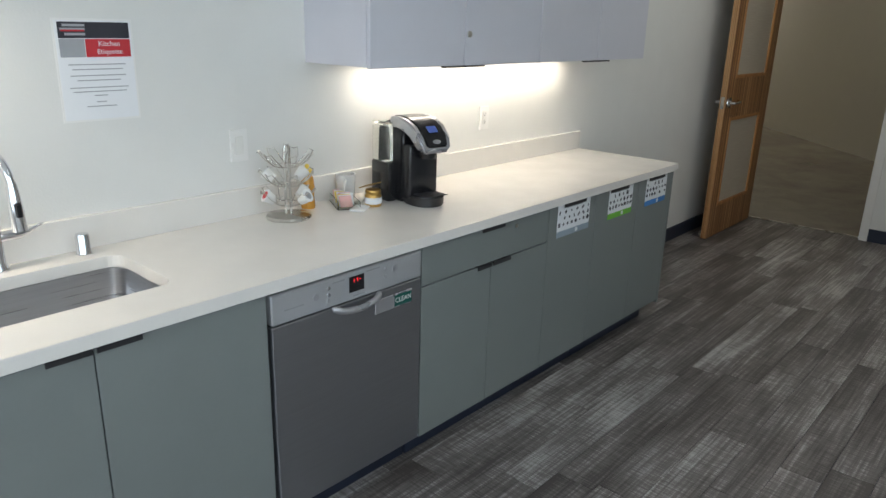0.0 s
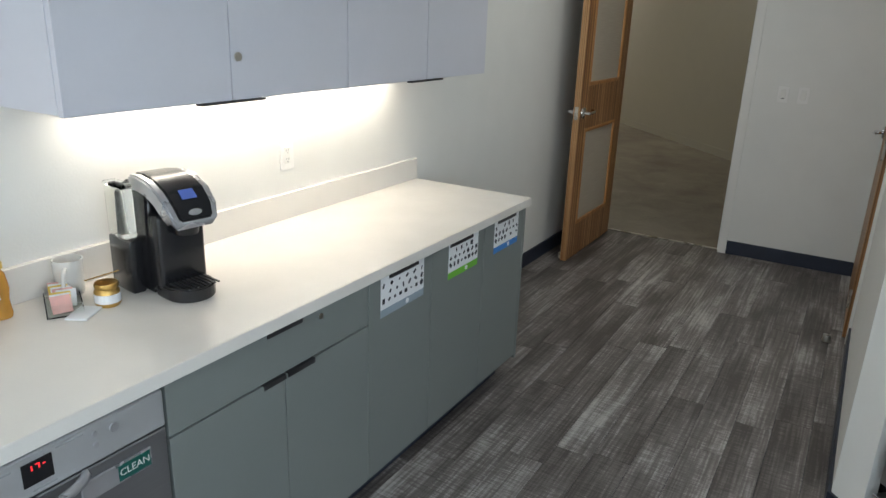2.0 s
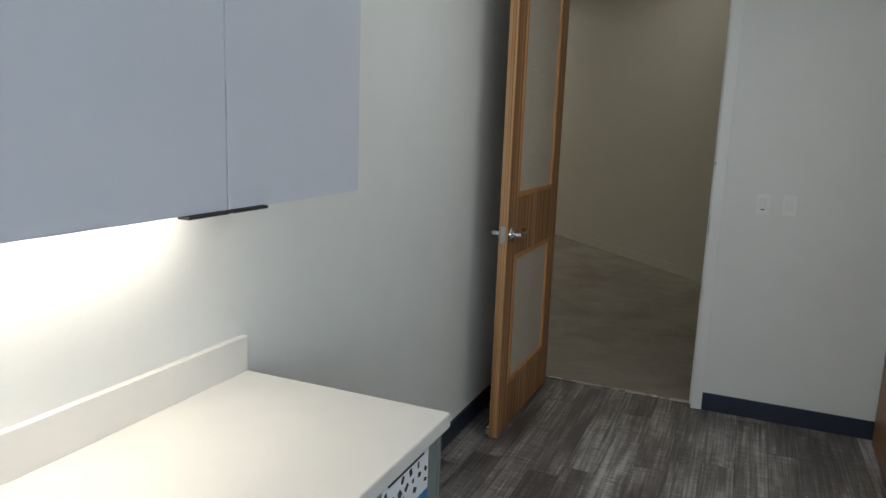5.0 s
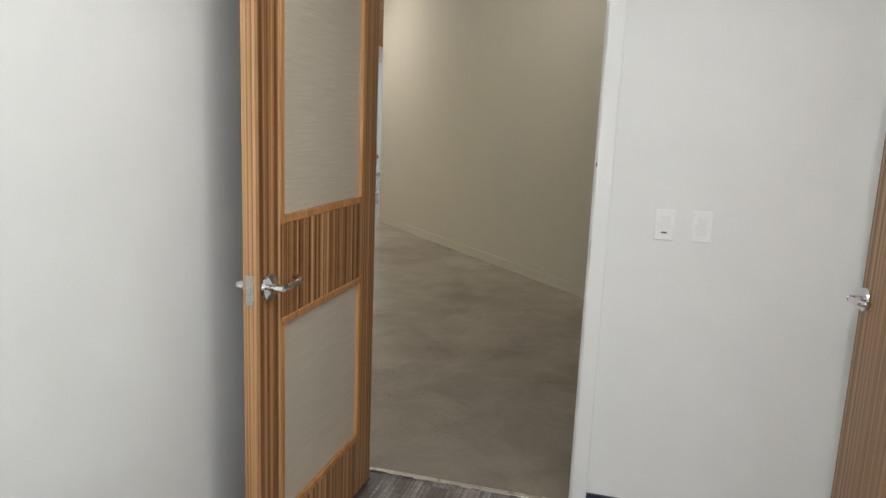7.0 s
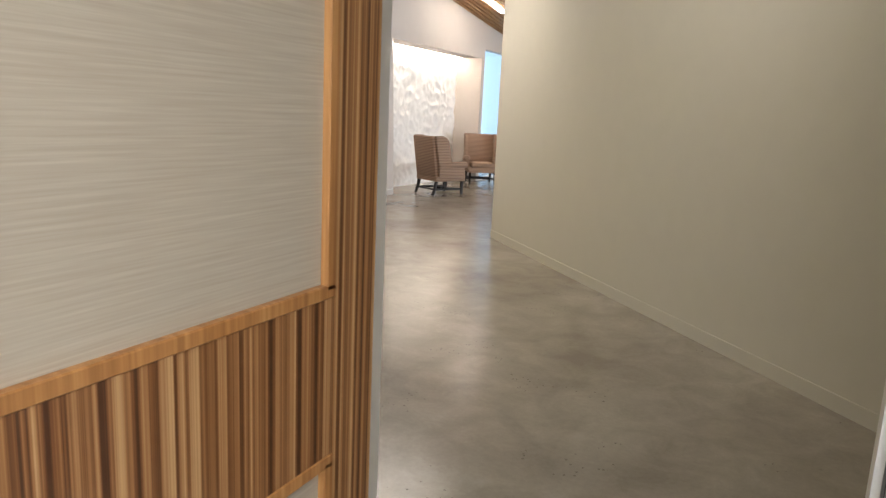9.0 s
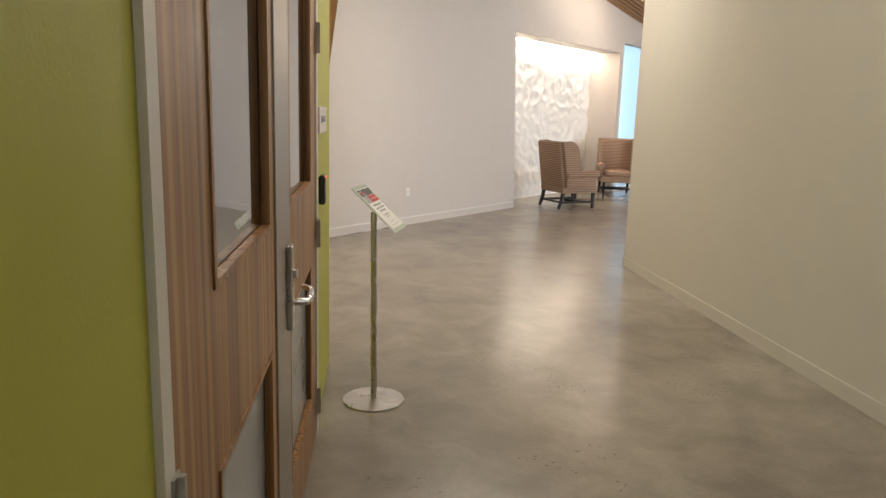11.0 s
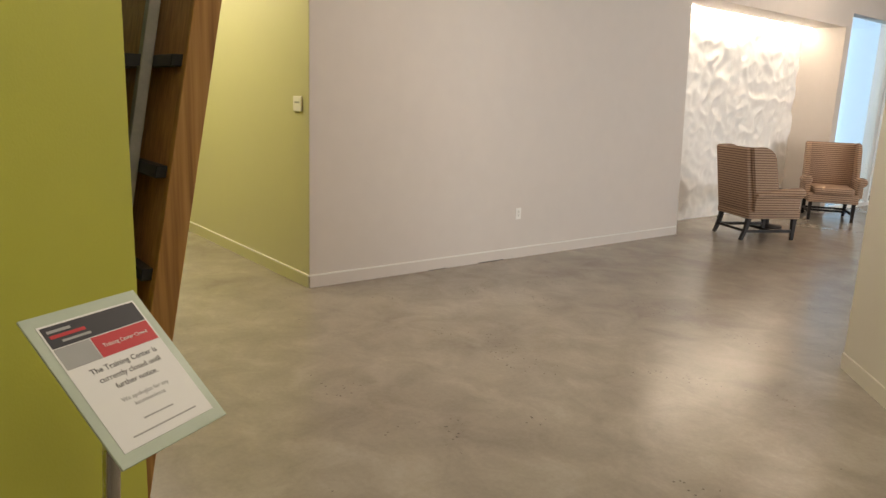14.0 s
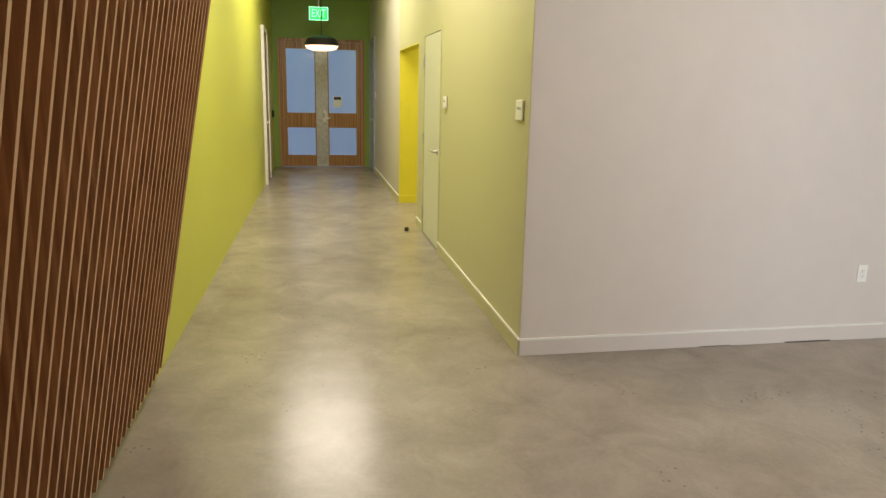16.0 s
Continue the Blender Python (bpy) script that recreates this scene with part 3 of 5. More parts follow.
setting("wall_greige", boxes((GW - 0.9, GW, GC, 13.16, 0, 5.2), (GW - 0.9, GW, 13.16, 17.30, 2.88, 5.2), (GW - 0.9, GW, 17.30, 17.48, 0, 5.2), (GW - 0.9, GW - 0.72, 13.16, 17.30, 0, 2.88), (GW - 0.2, GW, 17.48, 21, 3.1, 5.2)), M_GREY, "greige painted lounge wall with a lit alcove")
# corridor wall with a white door and a yellow side hall
bm = boxes((-8.83, GW - 0.902, GC + 0.0, GC + 0.14, 0, HH), (-10.28, -9.80, GC, GC + 0.14, 0, HH), (-9.80, -8.83, GC, GC + 0.14, 2.16, HH), (-12.03, -10.28, GC, GC + 0.14, 2.13, HH))
setting("wall_corridor", bm, M_SAGE, "sage beige corridor wall with openings")
setting("wall_corridor_far", boxes((CE, -12.043, GC, GC + 0.14, 0, HH)), M_HALL, "putty coloured far stretch of the corridor wall")
setting("wall_corner", boxes((GW - 0.902, GW - 0.004, GC - 0.004, GC, 0, HH)), M_SAGE, "sage beige return of the corridor wall")
setting("wall_side_hall", boxes((-12.17, -12.03, GC + 0.14, 12.0, 0, HH), (-12.17, -10.14, 12.0, 12.14, 0, HH), (-12.03, -10.28, GC + 0.001, GC + 0.139, 2.118, 2.13), (-12.042, -12.03, GC + 0.001, GC + 0.139, 0.0, 2.118)), M_YELLOW, "bright yellow side hall wall")
setting("wall_side_hall_east", boxes((-10.28, -10.14, GC + 0.14, 12.0, 0, HH)), M_SAGE, "plain wall of the side hall")
setting("wall_corridor_end", boxes((CE - 0.14, CE, 5.9, 6.33, 0, HH), (CE - 0.14, CE, 8.07, 8.4, 0, HH), (CE - 0.14, CE, 6.33, 8.07, 2.56, HH)), M_GREEN, "green painted corridor end wall")
setting("baseboard_greige", boxes((GW, GW + 0.012, GC - 0.004, 13.33, 0, 0.098)), M_GREY, "greige painted wall base", "baseboard")
setting("baseboard_corridor", boxes((-8.80, GW, GC - 0.016, GC - 0.004, 0, 0.098), (-10.28, -9.86, GC - 0.012, GC, 0, 0.098), (CE, -12.03, GC - 0.012, GC, 0, 0.098)), M_SAGE, "sage painted wall base", "baseboard")
# white strips paint the light caught along the base's top edge
setting("trim_base_cap", boxes((-8.80, GW, GC - 0.017, GC - 0.004, 0.098, 0.109), (GW, GW + 0.013, GC - 0.017, 13.33, 0.098, 0.109), (-10.28, -9.86, GC - 0.013, GC, 0.098, 0.109), (CE, -12.03, GC - 0.013, GC, 0.098, 0.109)), M_TRIM, "top edge of the wall base, painted pale as lit", "trim")
setting("trim_side_hall", boxes((-12.03, -12.018, GC + 0.0, 12, 0, 0.105)), M_YELLOW, "yellow painted wall base", "baseboard")
setting("trim_base_gap", boxes((GW + 0.012, GW + 0.0135, 9.40, 9.62, 0.0, 0.004), (GW + 0.012, GW + 0.0135, 10.02, 10.36, 0.0, 0.007)), M_BLACK, "dark gaps under the wall base", "trim")
# lounge far walls and glazing
setting("wall_lounge_far", boxes((-6.9, 7.2, 21, 21.15, 0, 5.2)), M_WALL, "white lounge wall")
setting("wall_lounge_east", boxes((7.0, 7.15, 2.87, 11.2, 0, 5.2), (7.0, 7.15, 18.8, 21, 0, 5.2), (7.0, 7.15, 11.2, 18.8, 0, 0.4), (7.0, 7.15, 11.2, 18.8, 3.2, 5.2)), M_WALL, "white lounge wall with windows")
setting("wall_hall_back", boxes((4.5, 7.0, 2.72, 2.87, 0, 5.2)), M_WALL, "plain white wall")
w = thing("window_2", "tall lounge glazing with pale frames and daylight", "window", (GW - 0.1, 19.2, 0), kind="structure")
part("window_frame", boxes((GW - 0.16, GW - 0.04, 17.48, 17.54, 0, 3.1), (GW - 0.16, GW - 0.04, 19.2, 19.26, 0, 3.1), (GW - 0.16, GW - 0.04, 20.94, 21, 0, 3.1), (GW - 0.16, GW - 0.04, 17.54, 19.2, 0, 0.06), (GW - 0.16, GW - 0.04, 19.26, 20.94, 0, 0.06)), M_TRIM, w)
for y0, y1 in ((17.54, 19.2), (19.26, 20.94)):
    pane = part("pane", boxes((GW - 0.104, GW - 0.096, y0, y1, 0.06, 3.1)), M_GLASS, w)
    pane.visible_shadow = False
setting("backdrop", boxes((GW - 1.6, GW - 1.55, 17.3, 22.5, -0.3, 3.6)), M_SKYB, "pale blue daylight outside the glazing")
w = thing("window_3", "wide lounge window with white mullions", "window", (7.08, 15, 0.4), kind="structure")
part("window_frame", boxes(*[(7.02, 7.12, y - 0.03, y + 0.03, 0.4, 3.2) for y in (11.23, 13.1, 15.0, 16.9, 18.77)]), M_TRIM, w)
setting("backdrop_east", boxes((9.6, 9.65, 9, 21, -0.3, 4.5)), M_SKYB, "pale blue daylight outside the window", "backdrop")

# ceilings
setting("ceiling_hall", prism([(-17.1, 5.9), (-2.9, 5.9), (0.1, 2.72), (7.1, 2.72), (7.1, 10.2), (GW, 10.2), (GW, 12.2), (-17.1, 12.2)], HH, HH + 0.1), M_CEIL, "plain white hall ceiling", "ceiling")
setting("wall_bulkhead", boxes((GW, 7.1, 10.2, 10.3, HH, 5.3)), M_WALL, "white bulkhead above the hall")


def slat_ceiling():
    tilt = -0.123

    def z(yy):
        return 3.92 + tilt * (yy - 15.45)

    verts, faces = [], []

    def slab(x0, x1, h0, h1):
        k = len(verts)
        for x in (x0, x1):
            for yy in (10.3, 21.0):
                for h in (h0, h1):
                    verts.append((x, yy, z(yy) + h))
        for q in ((0, 1, 3, 2), (4, 6, 7, 5), (0, 4, 5, 1), (2, 3, 7, 6), (0, 2, 6, 4), (1, 5, 7, 3)):
            faces.append([k + i for i in q])

    x = GW + 0.02
    while x < 7.0:
        slab(x, x + 0.085, 0.0, 0.03)
        x += 0.12
    slab(GW - 0.2, 7.0, 0.10, 0.14)
    me = bpy.data.meshes.new("ceiling_lounge")
    me.from_pydata(verts, [], faces)
    me.materials.append(M_CEDAR)
    ob = new("ceiling_lounge", me)
    return tagged(ob, "sloping ceiling of narrow cedar slats", "ceiling", kind="structure")


slat_ceiling()
for i, x in enumerate((-5.1, -3.9, -2.0, 0.0, 2.0)):
    y0, y1 = (15.6, 17.6) if i % 2 else (14.6, 16.4)
    c = thing("linear_light", "slim linear light set into the slatted ceiling", "ceiling light", (x, y0, 3.8), "lounge linear lights")
    bm = box(-0.05, 0.05, 0, y1 - y0, -0.02, 0.02)
    turned(bm, Matrix.Translation((x, y0, 3.92 - 0.123 * (y0 - 15.45) - 0.022)) @ pose(0, 0, 0, -7.0, 0, 0))
    part("diffuser", bm, M_LED, c)

# floors
setting("floor_hall", prism([(-17.1, 5.9), (-2.9, 5.9), (0.05, 2.79), (7.15, 2.79), (7.15, 21.1), (-6.9, 21.1), (-6.9, 12.2), (-17.1, 12.2)], -0.1, 0.0), M_CONC, "polished mottled concrete floor", "floor")

# training centre behind the glass doors
bm = wall_strip(hall(TC0 - 0.4, -2.6), hall(TC1 + 0.5, -2.6), 0.1, 0, 3.0)
bm = wall_strip(hall(TC1 + 0.45, -0.14), hall(TC1 + 0.45, -2.6), 0.1, 0, 3.0, bm)
bm = wall_strip(hall(TC0 - 0.4, -2.6), hall(TC0 - 0.4, -0.14), 0.1, 0, 3.0, bm)
setting("wall_training", bm, M_GREYP, "plain grey walls of the unlit training room")
setting("floor_training", prism([hall(TC0 - 0.4, -0.02), hall(TC1 + 0.5, -0.02), hall(TC1 + 0.5, -2.7), hall(TC0 - 0.4, -2.7)], -0.1, 0.004), M_GREYP, "grey carpet of the training room", "floor")
setting("ceiling_training", prism([hall(TC0 - 0.4, -0.14), hall(TC1 + 0.5, -0.14), hall(TC1 + 0.5, -2.7), hall(TC0 - 0.4, -2.7)], 3.0, 3.1), M_CEIL, "plain ceiling of the training room", "ceiling")

# ---- kitchen: counter and cabinets ----
FX = 0.632
CT = 0.91


def slab():
    """The worktop, with a round-cornered opening over the sink."""
    bm = bmesh.new()
    hole = []
    for cx, cy, a0 in ((0.430, -2.905, 0), (0.170, -2.905, 90), (0.170, -3.575, 180), (0.430, -3.575, 270)):
        hole += [(cx + 0.045 * math.cos(radians(a0 + 15 * k)), cy + 0.045 * math.sin(radians(a0 + 15 * k))) for k in range(7)]
    for loop in ([(0, -4.3), (0.655, -4.3), (0.655, 0), (0, 0)], hole):
        vs = [bm.verts.new((x, y, CT)) for x, y in loop]
        for a, b in zip(vs, vs[1:] + vs[:1]):
            bm.edges.new((a, b))
    bmesh.ops.triangle_fill(bm, use_beauty=True, use_dissolve=False, edges=bm.edges)
    bmesh.ops.recalc_face_normals(bm, faces=bm.faces)
    low = bmesh.ops.extrude_face_region(bm, geom=list(bm.faces))
    bmesh.ops.translate(bm, verts=[v for v in low["geom"] if isinstance(v, bmesh.types.BMVert)], vec=(0, 0, -0.038))
    bmesh.ops.recalc_face_normals(bm, faces=bm.faces)
    edge_lines = [e for e in bm.edges if len(e.link_faces) == 2 and e.calc_face_angle(0) > 1]
    bmesh.ops.bevel(bm, geom=edge_lines, offset=0.002, segments=2, affect="EDGES")
    return bm


t = thing("countertop", "white quartz countertop with an upstand along the wall", "countertop", (0.33, -2.0, 0.872))
part("slab", slab(), M_QUARTZ, t)
part("upstand", box(0, 0.019, -4.3, 0.0, CT, 1.014, bevel=0.0015), M_QUARTZ, t)


def basin():
    bm = bmesh.new()
    x0, x1, y0, y1, z0, z1 = 0.118, 0.482, -3.627, -2.853, 0.70, 0.870
    rings = []
    for inset, z in ((-0.004, z1), (0.0, z1 - 0.002), (0.006, z0 + 0.03), (0.03, z0)):
        ring = []
        for cx, cy, a0 in ((x1, y1, 0), (x0, y1, 90), (x0, y0, 180), (x1, y0, 270)):
            r = 0.045
            sx, sy = (1 if cx == x1 else -1), (1 if cy == y1 else -1)
            for k in range(6):
                a = radians(a0 + k * 18)
                ring.append(bm.verts.new((cx - sx * (inset + r) + r * math.cos(a), cy - sy * (inset + r) + r * math.sin(a), z)))
        rings.append(ring)
    for a, b in zip(rings, rings[1:]):
        for k in range(len(a)):
            bm.faces.new((a[k], a[(k + 1) % len(a)], b[(k + 1) % len(a)], b[k]))
    bm.faces.new(rings[-1])
    return bm


s = thing("sink", "undermounted stainless steel sink set in the countertop", "sink", (0.3, -3.24, 0.70))
part("basin", basin(), M_STEEL, s, smooth=True)
part("drain", lathe([(0.0, 0), (0.045, 0), (0.045, 0.004), (0.03, 0.006), (0.0, 0.003)], 0.28, -3.24, 0.701), M_CHROME, s, smooth=True)


def cabinet(y0, y1, label, fronts, top=0.870):
    """A floor cabinet with a recessed plinth; fronts: rows (y0, y1, z0, z1, name)."""
    c = thing("base_cabinet", label, "cabinet", (0.3, (y0 + y1) / 2, 0), "kitchen base cabinets")
    part("body", boxes((0.0, FX - 0.022, y0 + 0.001, y1 - 0.001, 0.105, top)), M_LAM, c)
    part("plinth", boxes((0.0, 0.56, y0 + 0.001, min(y1 - 0.001, -0.075), 0.0, 0.105)), M_NAVY, c, "dark recessed plinth")
    for a, b, z0, z1, n in fronts:
        part(n, box(FX - 0.020, FX, a + 0.0018, b - 0.0018, z0, z1, bevel=0.001), M_LAM, c)
    return c


def pull(y0, y1, z, parent, x=FX):
    return part("edge_pull", boxes((x - 0.018, x + 0.010, y0, y1, z, z + 0.003), (x + 0.007, x + 0.010, y0, y1, z - 0.012, z)), M_BLACK, parent, "black metal edge pull")


c = cabinet(-4.3, -2.672, "grey laminate sink cabinet with black edge pulls", [(-4.3, -3.72, 0.105, 0.862, "door"), (-3.72, -3.155, 0.105, 0.862, "door"), (-3.155, -2.674, 0.105, 0.862, "door")], 0.68)
pull(-3.265, -3.160, 0.863, c)
pull(-3.150, -3.040, 0.863, c)
c = cabinet(-2.032, -1.232, "grey laminate cabinet with a wide drawer over two doors", [(-2.03, -1.232, 0.718, 0.862, "drawer_front"), (-2.03, -1.63, 0.105, 0.712, "door"), (-1.63, -1.232, 0.105, 0.712, "door")])
pull(-1.72, -1.635, 0.7135, c)
pull(-1.625, -1.51, 0.7135, c)
pull(-1.70, -1.56, 0.863, c)
part("lock", disc_x(FX - 0.002, FX + 0.003, -1.47, 0.835, 0.009), M_SATIN, c)
BINS = [(-1.232, -0.835, "grey laminate bin cabinet with a grey sorting notice"), (-0.835, -0.415, "grey laminate bin cabinet with a green sorting notice"), (-0.415, -0.022, "grey laminate end cabinet with a blue sorting notice")]
for y0, y1, lab in BINS:
    c = cabinet(y0, y1, lab, [(y0, y1, 0.105, 0.862, "door")])
    pull((y0 + y1) / 2 - 0.09, (y0 + y1) / 2 + 0.09, 0.863, c)
part("end_panel", boxes((0.0, FX, -0.021, -0.003, 0.085, 0.871)), M_LAM, c)


def notice(y0, y1, z1, band, seed):
    """A sorting notice: rows of small dark pictograms over a coloured band."""
    rnd = random.Random(seed)
    z0 = z1 - 0.125
    n = thing("sorting_notice", "laminated white sorting notice with dark pictograms", "notice", (FX, (y0 + y1) / 2, z0), "sorting notices")
    part("sheet", boxes((FX + 0.0006, FX + 0.0016, y0, y1, z0, z1)), M_PAPER, n)
    bm = None
    for row, z in enumerate((z1 - 0.034, z1 - 0.062, z1 - 0.090)):
        k = 6 + row
        for i in range(k):
            y = y0 + 0.016 + (y1 - y0 - 0.032) * i / (k - 1)
            a, b = rnd.uniform(0.003, 0.010), rnd.uniform(0.004, 0.010)
            if rnd.random() < 0.15:
                continue
            q = box(FX + 0.0018, FX + 0.0026, -a, a, -b, b)
            turned(q, Matrix.Translation((0, y, z)) @ Matrix.Translation((FX, 0, 0)) @ pose(0, 0, 0, rnd.uniform(-60, 60), 0, 0) @ Matrix.Translation((-FX, 0, 0)))
            bm = join(bm, q)
    tagged(part("pictogram_print", bm, M_DARKP, n), kind="stuff")
    part("heading", boxes((FX + 0.0018, FX + 0.0026, (y0 + y1) / 2 - 0.07, (y0 + y1) / 2 + 0.07, z1 - 0.018, z1 - 0.010)), M_GREYP, n)
    part("band", boxes((FX + 0.0007, FX + 0.0018, y0, y1, z0 - 0.022, z0 + 0.006)), band, n)
    part("badge", disc_x(FX + 0.0010, FX + 0.0024, y0 + (y1 - y0) * 0.6, z0 - 0.008, 0.010, 16), M_PAPER, n)


notice(-1.165, -0.895, 0.862, M_SLATE, 1)
notice(-0.715, -0.475, 0.862, M_GREENP, 2)
notice(-0.325, -0.085, 0.862, M_BLUE, 3)

# dishwasher
d = thing("dishwasher", "stainless steel dishwasher with a red display", "dishwasher", (0.3, -2.353, 0))
DY0, DY1 = -2.664, -2.040
part("body", boxes((0.02, 0.58, DY0 + 0.004, DY1 - 0.004, 0.10, 0.868)), M_BLACK, d)
part("plinth", boxes((0.02, 0.555, DY0, DY1, 0, 0.10)), M_NAVY, d)
part("door", box(0.585, FX + 0.006, DY0, DY1, 0.112, 0.757, bevel=0.003), M_STEELH, d, "brushed stainless door")
cp = part("control_panel", box(0.585, FX + 0.008, DY0, DY1, 0.762, 0.858, bevel=0.004), M_PANEL, d, "slim metal control panel")
PX = FX + 0.008
part("display", boxes((PX, PX + 0.002, -2.372, -2.310, 0.790, 0.842)), M_PLASTIC, cp)
part("digits", boxes((PX + 0.002, PX + 0.0026, -2.354, -2.351, 0.822, 0.834), (PX + 0.002, PX + 0.0026, -2.345, -2.336, 0.832, 0.834), (PX + 0.002, PX + 0.0026, -2.339, -2.336, 0.822, 0.834), (PX + 0.002, PX + 0.0026, -2.330, -2.324, 0.826, 0.829)), M_LEDR, cp, "red lit digits")
for y, z, r in ((-2.505, 0.812, 0.011), (-2.455, 0.828, 0.006), (-2.455, 0.806, 0.006), (-2.455, 0.786, 0.006), (-2.215, 0.833, 0.006), (-2.215, 0.806, 0.006), (-2.170, 0.826, 0.011)):
    part("button", disc_x(PX - 0.001, PX + 0.003, y, z, r, 16), M_SILVER, cp)
for y, w_, z in ((-2.62, 0.07, 0.800), (-2.44, 0.05, 0.838), (-2.30, 0.06, 0.843), (-2.355, 0.05, 0.773)):
    part("lettering", boxes((PX, PX + 0.0006, y, y + w_, z, z + 0.004)), M_GREYP, cp)
bm = None
pts = []
for k in range(13):
    a = math.pi * k / 12
    pts.append((FX + 0.012 + 0.022 * math.sin(a), -2.345 - 0.098 * math.cos(a), 0.762 - 0.022 * math.sin(a)))
part("handle", tube(pts, [0.006] + [0.011] * 11 + [0.006], 10), M_SILVER, d, "curved scoop handle", True)
cs = thing("clean_sign", "sliding magnet sign with green CLEAN panel", "sign", (FX + 0.006, -2.16, 0.69))
part("plate", box(FX + 0.0062, FX + 0.0122, -2.262, -2.088, 0.682, 0.732, bevel=0.002), M_SILVER, cs)
part("panel", boxes((FX + 0.0122, FX + 0.0132, -2.175, -2.093, 0.688, 0.727)), M_TEAL, cs, "dark green panel")
words("lettering", "CLEAN", 0.025, pose(FX + 0.0136, -2.134, 0.7075, 90, 0, 90), M_WHITEP, cs)

# wall cabinets
UX = 0.36


def wall_cabinet(y0, y1, z0, seams, pulls, label):
    c = thing("wall_cabinet", label, "cabinet", (0.18, (y0 + y1) / 2, z0), "kitchen wall cabinets")
    part("body", boxes((0.0, UX - 0.020, y0, y1, z0 + 0.004, 2.42)), M_LAMU, c)
    for a, b in zip(seams, seams[1:]):
        part("door", box(UX - 0.019, UX, a + 0.0018, b - 0.0018, z0, 2.42, bevel=0.001), M_LAMU, c)
    for a, b in pulls:
        part("edge_pull", boxes((UX - 0.018, UX + 0.008, a, b, z0 - 0.007, z0 - 0.001)), M_BLACK, c)
    part("light_strip", boxes((0.085, 0.115, y0 + 0.30, y1 - 0.30, z0 - 0.006, z0 + 0.004)), M_LED, c, "lit slim strip light")
    return c


c = wall_cabinet(-2.022, 0.028, 1.452, (-2.022, -1.513, -0.985, -0.475, 0.028), ((-1.63, -1.518), (-1.508, -1.39), (-0.59, -0.48), (-0.47, -0.36)), "grey laminate wall cabinet with a lit underside")
part("lock", disc_x(UX - 0.002, UX + 0.004, -1.487, 1.572, 0.013), M_SATIN, c)
wall_cabinet(-4.6, -3.30, 1.715, (-4.6, -3.95, -3.30), (), "grey laminate wall cabinet above the sink")

# refrigerator in its niche
r = thing("refrigerator", "stainless steel refrigerator standing beside the wall end", "refrigerator", (0, 0, 0))
part("body", boxes((0.0, 0.90, 0.07, 0.68, 0.02, 1.78)), M_BLACK, r)
part("door", box(0.003, 0.897, 0.0, 0.065, 0.27, 1.78, bevel=0.006), M_STEEL, r, "brushed steel door")
part("drawer", box(0.003, 0.897, 0.0, 0.065, 0.05, 0.225, bevel=0.006), M_STEEL, r, "brushed steel lower drawer")
part("drawer_lip", box(0.003, 0.897, -0.012, 0.05, 0.222, 0.230, bevel=0.002), M_CHROME, r)
part("handle", tube([(0.84, 0.0, 0.7), (0.84, -0.045, 0.72), (0.84, -0.045, 1.5), (0.84, 0.0, 1.52)], 0.012, 10), M_STEEL, r, "", True)
r.matrix_world = pose(2.185, -0.475, 0, 0, 0, math.degrees(math.atan2(-0.737, 0.676)))
wb = thing("waste_bin", "small cream rounded bin in front of the refrigerator", "bin", (2.36, -0.98, 0))
part("body", lathe([(0.0, 0), (0.095, 0), (0.10, 0.01), (0.115, 0.24), (0.0, 0.24)], 2.36, -0.98, 0.0, 28), M_CERAMIC, wb, smooth=True)
part("lid", lathe([(0.0, 0.24), (0.12, 0.24), (0.12, 0.255), (0.10, 0.29), (0.05, 0.305), (0.0, 0.31)], 2.36, -0.98, 0.0, 28), M_CERAMIC, wb, smooth=True)

# ---- kitchen: things on the counter and the wall ----
fa = thing("faucet", "tall chrome gooseneck faucet beside the sink", "faucet", (0.055, -3.165, CT))
part("base", lathe([(0.0, 0), (0.027, 0), (0.027, 0.01), (0.021, 0.02), (0.020, 0.15), (0.016, 0.165), (0.0, 0.165)], 0.055, -3.165, CT), M_CHROME, fa, smooth=True)
pts = [(0.055, -3.165, CT + 0.15), (0.055, -3.165, CT + 0.27)]
for k in range(1, 13):
    a = math.pi * k / 12
    pts.append((0.055 + 0.070 - 0.070 * math.cos(a), -3.165 + 0.002 * k, CT + 0.27 + 0.070 * math.sin(a)))
part("spout", tube(pts, 0.0115, 14), M_CHROME, fa, smooth=True)
part("spray_head", tube([(0.195, -3.141, CT + 0.275), (0.198, -3.141, CT + 0.24), (0.201, -3.141, CT + 0.19), (0.203, -3.141, CT + 0.145)], [0.0125, 0.016, 0.019, 0.020], 16), M_CHROME, fa, smooth=True)
part("spray_button", box(0.213, 0.225, -3.149, -3.133, CT + 0.185, CT + 0.225, bevel=0.003), M_PLASTIC, fa)
part("lever", tube([(0.055, -3.15, CT + 0.095), (0.055, -3.095, CT + 0.097), (0.055, -3.08, CT + 0.098), (0.057, -3.035, CT + 0.118)], [0.014, 0.014, 0.006, 0.004], 12), M_CHROME, fa, smooth=True)
single("air_gap_cap", lathe([(0.0, 0), (0.022, 0), (0.023, 0.004), (0.021, 0.008), (0.021, 0.058), (0.018, 0.066), (0.0, 0.068)], 0.065, -2.935, CT, 24), M_CHROME, "chrome capped sink air gap on the countertop", "sink fitting", (0.065, -2.935, CT), True)


